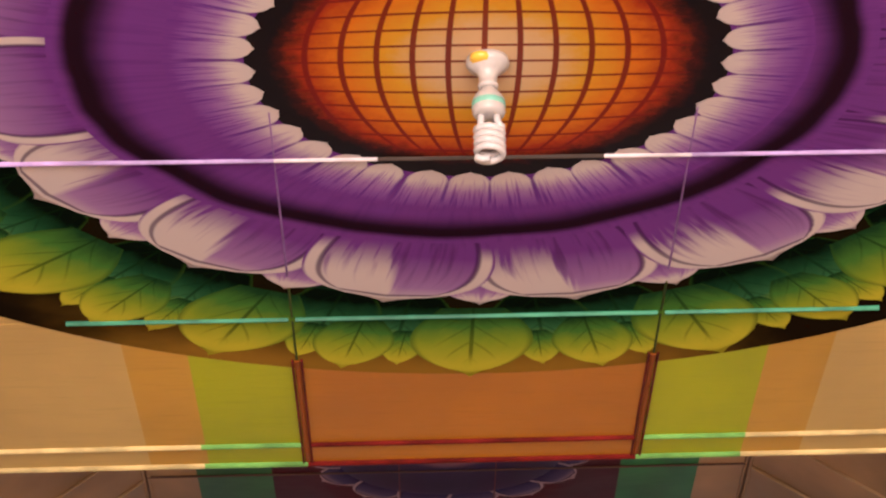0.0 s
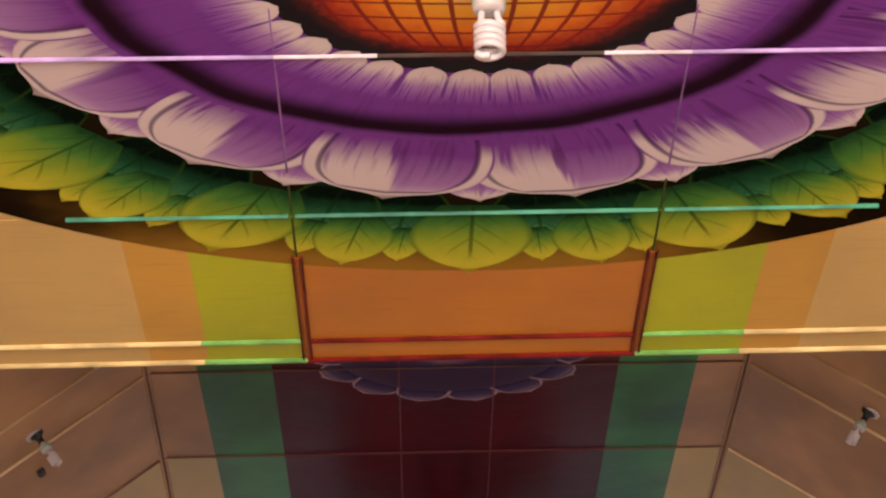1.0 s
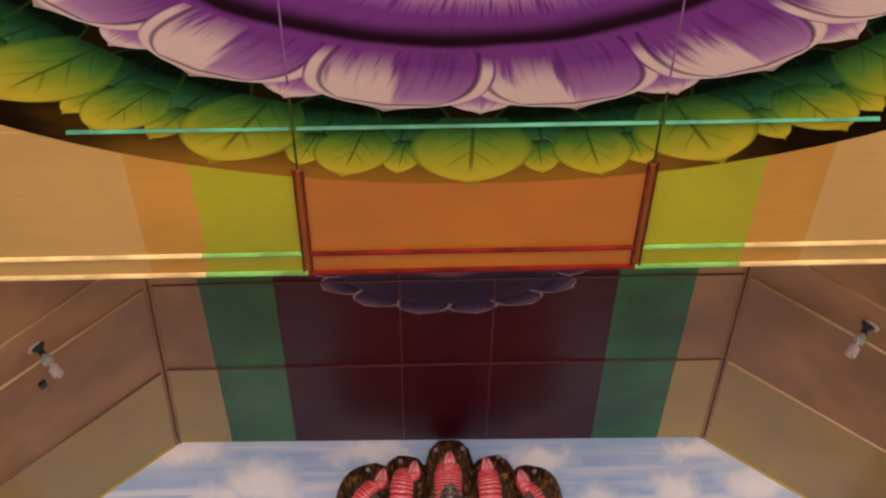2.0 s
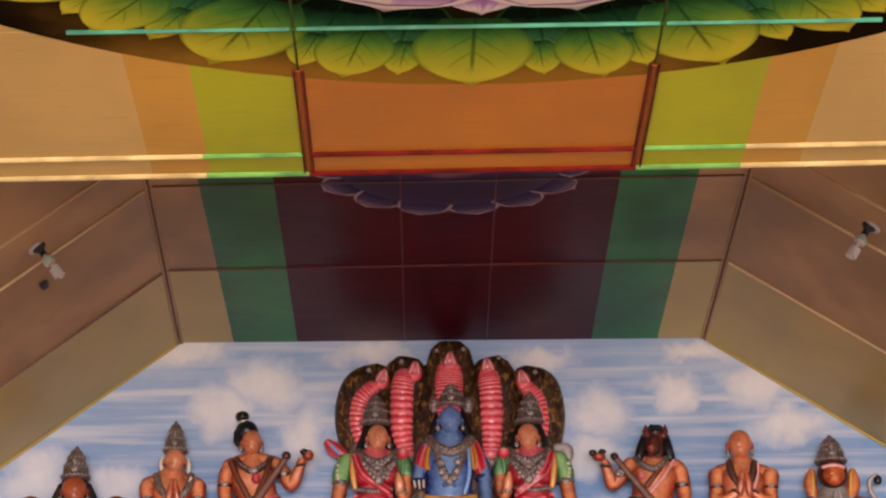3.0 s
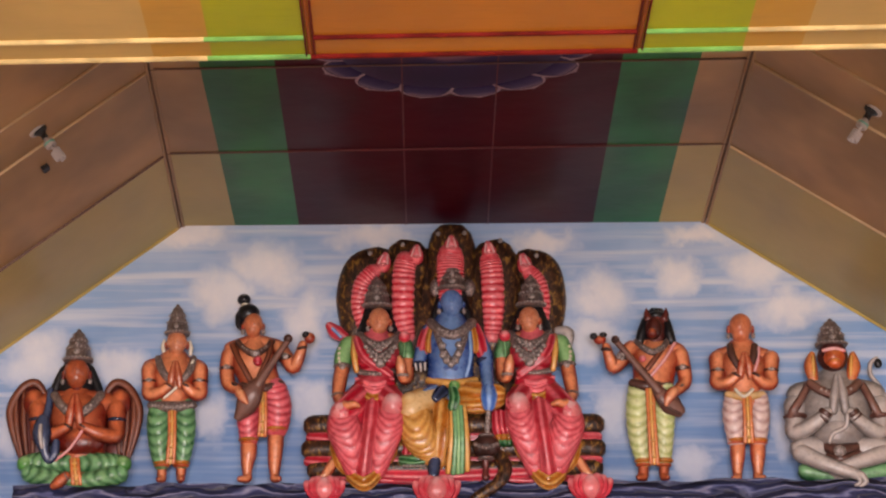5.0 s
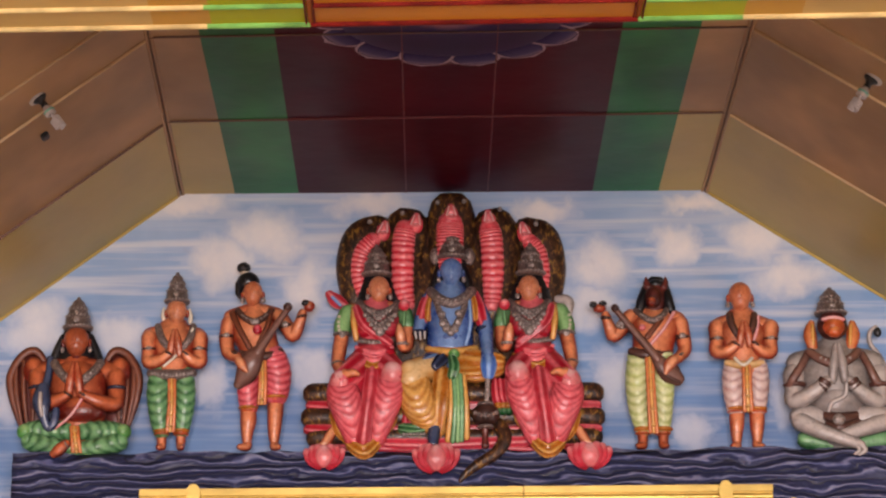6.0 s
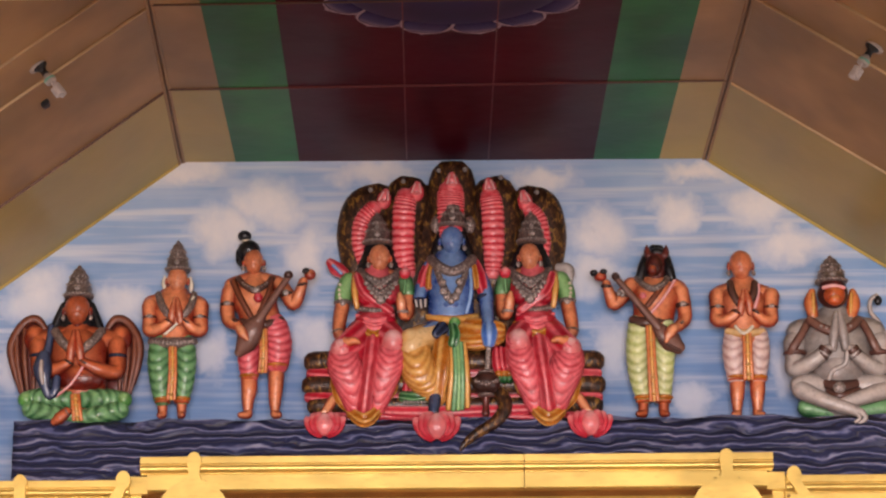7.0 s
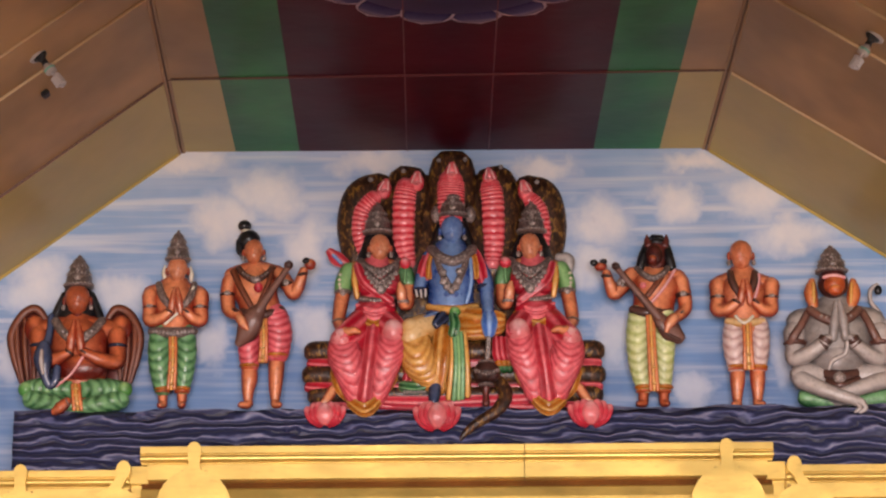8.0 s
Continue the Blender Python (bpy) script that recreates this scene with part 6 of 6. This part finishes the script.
def seated_blue_king():
    c = Clay(THRONE[0], THRONE[1])
    c.limb([(3.5, 351.5, -8, 28), (3, 326, -10, 33), (3, 308, -12, 36)], "hair", 0.5)
    head(c, 3, 332.5, 10, 21, 26, "blue")
    locks(c, 3, 336.5, 4, 22, 34, 10, 9)
    c.crown(4.5, 358.5, 4, 25, 54)
    c.ball(-24.5, 366.5, -4, 10, 16, 6, "metal")
    c.ball(-24.5, 366.5, 2, 5, 8, 4, "silver")
    c.ball(35.5, 366, -4, 10, 16, 6, "metal")
    c.ball(35.5, 366, 2, 5, 8, 4, "silver")
    c.limb([(-35, 294, 2, 9), (-43, 267, 10, 12), (-51, 236.5, 16, 9)], "pink", 0.7, 5, 0.12)
    c.limb([(-31, 289, 12, 6), (-35, 268.5, 18, 7), (-37.5, 245.5, 20, 6)], "gold", 0.7, 5, 0.1)
    c.limb([(42.5, 293.5, 2, 9), (50, 266.5, 10, 12), (57, 236, 16, 9)], "pink", 0.7, 5, 0.12)
    c.limb([(38, 288.5, 12, 6), (42, 268, 18, 7), (43.5, 245, 20, 6)], "gold", 0.7, 5, 0.1)
    c.limb([(0.5, 297, -2, 32), (0.5, 265.5, 4, 45), (0, 228, 8, 40), (-0.5, 193, 6, 42)], "blue", 0.65)
    c.limb([(-35, 286.5, 0, 15), (1, 297.5, -4, 17), (38.5, 285.5, 0, 15)], "blue", 0.8)
    c.ball(-15.5, 254, 18, 19, 17, 13, "blue", pale=1.0)
    c.ball(20, 254, 18, 19, 17, 13, "blue", pale=1.0)
    c.ball(0, 211, 18, 30, 20, 16, "blue", pale=1.0)
    collar(c, 2.5, 291.5, 24, 36, 22, "metal", 9)
    collar(c, 2, 270.5, 32, 26, 52, "metal", 6)
    c.ball(-14, 247, 44, 6.5, 6.5, 5, "silver", pale=0.8)
    c.ball(14.5, 248.5, 44, 6.5, 6.5, 5, "silver", pale=0.8)
    c.ball(-13, 230.5, 44, 6.5, 6.5, 5, "silver", pale=0.8)
    c.ball(13.5, 232.5, 44, 6.5, 6.5, 5, "silver", pale=0.8)
    c.ball(0.5, 214, 44, 6.5, 6.5, 5, "silver", pale=0.8)
    c.ball(-7, 220.5, 44, 6.5, 6.5, 5, "silver", pale=0.8)
    c.ball(8.5, 220, 44, 6.5, 6.5, 5, "silver", pale=0.8)
    c.limb([(34, 277, 24, 3.5), (35, 231, 34, 4), (27, 196, 32, 4)], "azure")
    # arms
    c.limb([(-39, 277.5, 2, 14), (-49, 249, 8, 13), (-55, 222, 24, 11)], "blue")
    c.ball(-53.5, 215.5, 34, 13, 8, 9, "navy")
    c.limb([(-59, 205, 42, 2.4), (-61, 214.5, 44, 2.4)], "ash")
    c.limb([(-51.5, 203, 42, 2.4), (-52.5, 214.5, 44, 2.4)], "ash")
    c.limb([(-44.5, 205, 42, 2.4), (-44.5, 215.5, 44, 2.4)], "ash")
    c.limb([(46, 277, 2, 14), (59.5, 243, 8, 13.5), (62.5, 201.5, 30, 12), (63.5, 168.5, 54, 11)], "blue")
    c.cuff(59, 226, 14, 15, "navy", 0, 10)
    c.cuff(63, 183.5, 40, 13.5, "metal", 0, 6)
    c.limb([(64.5, 165.5, 58, 11), (65, 149, 66, 13), (64.5, 133, 66, 10)], "azure", 0.8, 4, 0.1)
    # belt and legs
    c.limb([(-38, 193, 14, 7), (1.5, 181, 36, 8), (43, 192.5, 14, 7)], "gold", 0.8)
    c.ball(6, 174.5, 48, 10, 9, 5, "mint", pale=1.0)
    c.limb([(-28, 170.5, 26, 14), (-48, 158, 44, 13)], "blue", 0.8, 5, 0.08)
    c.limb([(-14.5, 168, 36, 12), (-26.5, 152.5, 48, 9)], "navy", 0.8, 5, 0.08)
    c.limb([(16, 169, 16, 21), (50, 161, 36, 22), (79, 159, 44, 18)], "gold", 0.85, 7, 0.07, 0.1)
    c.limb([(79, 149, 44, 15), (44.5, 138, 48, 14), (12.5, 139.5, 44, 10)], "gold", 0.8, 7, 0.07, 0.1)
    c.limb([(-28, 160.5, 18, 24), (-55.5, 144.5, 42, 25), (-67.5, 130.5, 50, 24)], "amber", 0.9)
    c.limb([(-65.5, 135.5, 46, 26), (-56, 90, 50, 31), (-37, 60, 42, 25), (-23.5, 45, 38, 18)], "gold", 0.7, 0, 0.03, -1.0, swag=9, sink=22.0, sides=56)
    # paler ochre of thigh and knee paints in their highlight
    c.ball(-69.5, 138.5, 49, 21, 25, 21, "amber", 0, 24, 16, 1.0)
    c.limb([(-13, 137, 46, 16), (-19, 86, 50, 16), (-23.5, 42, 42, 12)], "gold", 0.7, 5, 0.12)
    c.limb([(3, 170.5, 48, 7), (6.5, 148.5, 62, 9), (3.5, 132.5, 62, 9)], "green", 0.6, 5, 0.1)
    c.limb([(0.5, 133.5, 58, 4.5), (0, 78, 62, 5.5), (-6, 22.5, 48, 5.5)], "gold", 0.7)
    c.limb([(4.5, 133, 60, 4.5), (7, 77, 64, 5), (2.5, 20, 50, 5)], "green", 0.7)
    c.limb([(10.5, 133, 60, 4), (12.5, 77, 64, 4), (10.5, 20, 50, 4)], "mint", 0.7)
    c.limb([(16, 133, 60, 4.5), (18.5, 77, 64, 5), (17, 22, 50, 5)], "green", 0.7)
    c.limb([(22, 133.5, 58, 4.5), (26, 77.5, 62, 5.5), (26, 26.5, 48, 5.5)], "gold", 0.7)
    c.limb([(-81, 122, 28, 6), (-78.5, 81.5, 30, 6), (-78.5, 55.5, 30, 6)], "pink", 0.8, 4, 0.12)
    c.limb([(-73.5, 122, 28, 6), (-70.5, 81, 30, 6), (-71, 55, 30, 6)], "pink", 0.8, 4, 0.12)
    c.limb([(-65.5, 122, 28, 6), (-63, 81, 30, 6), (-63, 55, 30, 6)], "pink", 0.8, 4, 0.12)
    c.limb([(-83.5, 46.5, 34, 9), (-62, 43, 40, 10), (-35, 48, 42, 10)], "green", 0.8, 6, 0.14)
    c.beads([(-81.5, 34.5, 42), (-46.5, 33.5, 46)], 3, "ash", 7)
    c.limb([(-29, 43, 46, 11), (-30.5, 27.5, 54, 11), (-31.5, 13.5, 62, 9)], "navy", 0.8)
    c.beads([(-40, 7, 66), (-22, 6.5, 66)], 3.4, "azure", 5)
    c.limb([(77, 129.5, 34, 6), (78.5, 102.5, 40, 8), (81, 90, 38, 7)], "pink", 0.8, 4, 0.12)
    c.ball(81, 83.5, 40, 7, 7, 7, "gold")
    c.ball(82, 73.5, 40, 7, 7, 7, "green", pale=0.6)
    c.limb([(85.5, 129, 34, 6), (87, 102.5, 40, 8), (90, 90, 38, 7)], "pink", 0.8, 4, 0.12)
    c.ball(90, 83.5, 40, 7, 7, 7, "gold")
    c.ball(90.5, 73.5, 40, 7, 7, 7, "green", pale=0.6)
    c.limb([(94.5, 129, 34, 6), (96, 102.5, 40, 8), (98.5, 90, 38, 7)], "pink", 0.8, 4, 0.12)
    c.ball(98.5, 83.5, 40, 7, 7, 7, "gold")
    c.ball(99.5, 73.5, 40, 7, 7, 7, "green", pale=0.6)
    # mace
    c.beads([(63.5, 128.5, 68), (61, 88, 64)], 4.6, "silver", 8)
    c.ball(59, 63.5, 58, 24, 20, 18, "wood")
    c.beads([(40.5, 64, 72), (58.5, 56.5, 78), (77, 64, 72)], 4, "metal", 7)
    c.cuff(59, 82.5, 58, 15, "metal", 0, 4)
    c.cuff(58.5, 42.5, 58, 15, "metal", 0, 4)
    c.limb([(58, 40, 56, 7), (57.5, 24, 56, 5), (57.5, 10.5, 56, 7)], "dusk")
    return c.finish("painted statue of a seated blue king in ochre drapery")


def hood(c, body, belly, face, turn):
    """One serpent hood: scaled body, ribbed belly and a small rose face."""
    c.limb(body, "scale", 0.5)
    c.limb(belly, "belly", 0.55, 0, ribs=15)
    x, z, y = face
    c.limb([(x + turn, z - 8, y - 4, 13), (x + turn * 0.5, z + 2, y, 12), (x, z + 10, y, 7)], "belly", 0.6, pale=0.25)
    for d in (-5, 5):
        c.limb([(x + d * 1.6 + turn, z - 7, y + 8, 2.4), (x + d * 0.8, z + 8, y + 8, 2.2)], "blush")
    c.ball(x + turn, z - 9, y + 9, 7, 3, 4, "blush")


def serpent_throne():
    c = Clay(THRONE[0], THRONE[1])
    c.limb([(-0.5, 146.5, -30, 110), (1, 280, -30, 150), (1.5, 353, -30, 110)], "scale", 0.16)
    hood(c, [(3, 309, -22, 40), (4, 402.5, -20, 44), (4.5, 451, -16, 41)], [(1, 344, 0, 20), (1.5, 395, 4, 24), (2, 424.5, 4, 23)], (4, 442, 14), 0)
    hood(c, [(-75, 279, -24, 36), (-80.5, 373, -24, 38), (-74.5, 425, -22, 40)], [(-75, 279.5, -4, 14), (-82.5, 324, 0, 19), (-81, 386, 2, 20), (-77, 415, 2, 19)], (-57, 427.5, 8), -2)
    hood(c, [(78.5, 278, -24, 36), (90, 371.5, -24, 38), (80.5, 423.5, -22, 40)], [(74, 278.5, -4, 14), (76.5, 322.5, 0, 19), (75.5, 384.5, 2, 20), (72, 414, 2, 19)], (69, 433, 8), 2)
    hood(c, [(-157, 299.5, -28, 34), (-167, 354, -28, 34), (-152.5, 401.5, -26, 38), (-128.5, 418, -26, 34)], [(-148.5, 297, -12, 14), (-160.5, 335, -8, 13), (-154.5, 374, -6, 15), (-136, 396.5, -4, 15)], (-113, 415.5, 2), -4)
    hood(c, [(165, 301, -28, 34), (173, 351, -28, 34), (160.5, 399, -26, 38), (141, 414, -26, 32)], [(156, 294.5, -12, 14), (164.5, 332.5, -8, 13), (157.5, 372, -6, 15), (143.5, 392, -4, 15)], (130, 411.5, 2), 4)
    c.ball(-140, 429.5, 4, 4.5, 4.5, 3, "ash", 0, 10, 8)
    c.ball(-82, 445, 4, 4.5, 4.5, 3, "ash", 0, 10, 8)
    c.ball(-19.5, 464.5, 4, 4.5, 4.5, 3, "ash", 0, 10, 8)
    c.ball(27.5, 466, 4, 4.5, 4.5, 3, "ash", 0, 10, 8)
    c.ball(90.5, 451, 4, 4.5, 4.5, 3, "ash", 0, 10, 8)
    c.ball(154, 423, 4, 4.5, 4.5, 3, "ash", 0, 10, 8)
    c.limb([(-238.5, 116.5, 2, 19), (-136, 115, 14, 19), (1, 111.5, 16, 19), (138, 112.5, 14, 19), (248.5, 115, 2, 19)], "scale", 0.9)
    c.limb([(-244, 94, 8, 8), (-136, 90, 20, 9), (0.5, 87.5, 22, 9), (137, 88, 20, 9), (253.5, 92, 8, 8)], "pink", 0.9, 4, 0.14, 0.5)
    c.limb([(-242, 99.5, 10, 3), (-136, 98, 22, 3), (0.5, 95, 24, 3), (137.5, 95.5, 22, 3), (251.5, 97.5, 10, 3)], "dusk", 0.9)
    c.limb([(-242, 74.5, 2, 19), (-136.5, 72.5, 14, 19), (0.5, 69, 16, 19), (137, 70.5, 14, 19), (249.5, 72.5, 2, 19)], "scale", 0.9)
    c.limb([(-247.5, 52, 8, 8), (-136, 48, 20, 9), (0, 45.5, 22, 9), (136.5, 46, 20, 9), (254, 50, 8, 8)], "pink", 0.9, 4, 0.14, 0.5)
    c.limb([(-245.5, 57.5, 10, 3), (-136, 55.5, 22, 3), (0, 53, 24, 3), (136.5, 53.5, 22, 3), (252.5, 55.5, 10, 3)], "dusk", 0.9)
    c.limb([(-232.5, 39, 2, 19), (-136.5, 37.5, 14, 19), (0, 34, 16, 19), (136.5, 35.5, 14, 19), (244.5, 37.5, 2, 19)], "scale", 0.9)
    c.limb([(-238, 17, 8, 8), (-136, 13, 20, 9), (-0.5, 10.5, 22, 9), (136, 11, 20, 9), (249.5, 15, 8, 8)], "pink", 0.9, 4, 0.14, 0.5)
    c.limb([(-236, 22.5, 10, 3), (-136, 20.5, 22, 3), (0, 18, 24, 3), (136, 18.5, 22, 3), (247.5, 20.5, 10, 3)], "dusk", 0.9)
    c.limb([(-120.5, 22.5, 26, 9), (-29.5, 18, 34, 11), (126, 24.5, 26, 9)], "petal", 0.8, 5, 0.12)
    c.limb([(77.5, 55, 42, 10), (89, 38, 46, 12), (89.5, 17.5, 50, 12), (72.5, -5, 54, 10.5), (43.5, -23, 56, 9), (22, -41, 58, 6), (14, -52.5, 58, 3)], "scale", 0.9)
    c.limb([(-212, 302, -14, 7), (-200, 289, -12, 12), (-186.5, 280.5, -12, 9)], "petal", 0.6, 4, 0.1)
    c.limb([(-206, 293, -4, 3), (-192, 277.5, -2, 3)], "azure")
    c.limb([(192, 288.5, -14, 9), (207.5, 284, -12, 11), (209, 263, -12, 6)], "ash", 0.6)
    return c.finish("painted five-hooded serpent statue coiled behind the seated figures")


def flower_pedestal(x, z, wide, label):
    """An open lotus bud that hangs over the ledge."""
    ob = tagged(new("lotus_pedestal"), label, "pedestal", "lotus pedestals")
    ob.location = (x, 12.67, z)

    def petal(dx, tilt, out, rx, rz, mat, tag=""):
        bm = bmesh.new()
        paleness = bm.verts.layers.float.new("paleness")
        rows = []
        for i in range(11):
            v = i / 10
            w = rx * math.sin(math.pi * (0.06 + 0.90 * v)) ** 0.75
            rows.append([bm.verts.new((w * math.cos(a), 0.32 * w * math.sin(a) - 0.10 * wide * math.sin(math.pi * v), rz * (2 * v - 1))) for a in [k * math.tau / 14 for k in range(14)]])
            for vert in rows[-1]:
                vert[paleness] = 0.9 * v * v * (1 - abs(vert.co.x) / rx)
        for a, b in zip(rows, rows[1:]):
            for k in range(14):
                bm.faces.new((a[k], a[(k + 1) % 14], b[(k + 1) % 14], b[k]))
        bm.faces.new(rows[0][::-1]), bm.faces.new(rows[-1])
        bmesh.ops.translate(bm, vec=(0, 0, rz), verts=bm.verts)
        bmesh.ops.rotate(bm, verts=bm.verts, cent=(0, 0, 0), matrix=Matrix.Rotation(radians(tilt), 3, "Y"))
        bmesh.ops.translate(bm, vec=(dx * wide, -out * wide, -0.85 * wide), verts=bm.verts)
        part("petal", bm, mat, ob, tag, True)

    for dx, tilt, out, rx, rz in ((0.12, 40, 0.0, 0.32, 0.58), (-0.12, -40, 0.0, 0.32, 0.58), (0.08, 25, 0.14, 0.38, 0.56), (-0.08, -25, 0.14, 0.38, 0.56), (0.05, 13, 0.22, 0.36, 0.55), (-0.05, -13, 0.22, 0.36, 0.55)):
        petal(dx, tilt, out, rx * wide, rz * wide, PALETTE["petal"])
    petal(0, 0, 0.32, 0.36 * wide, 0.50 * wide, PALETTE["blush"], "pale-tipped rose middle petal")
    return ob


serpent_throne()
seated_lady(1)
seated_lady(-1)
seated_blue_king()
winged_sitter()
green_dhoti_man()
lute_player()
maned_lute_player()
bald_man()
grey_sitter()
flower_pedestal(-0.500, 4.405, 0.112, "rose lotus bud carved on the wave ledge")
flower_pedestal(0.048, 4.398, 0.130, "rose lotus bud carved under the blue king's foot")
flower_pedestal(0.800, 4.405, 0.122, "rose lotus bud carved on the wave ledge")
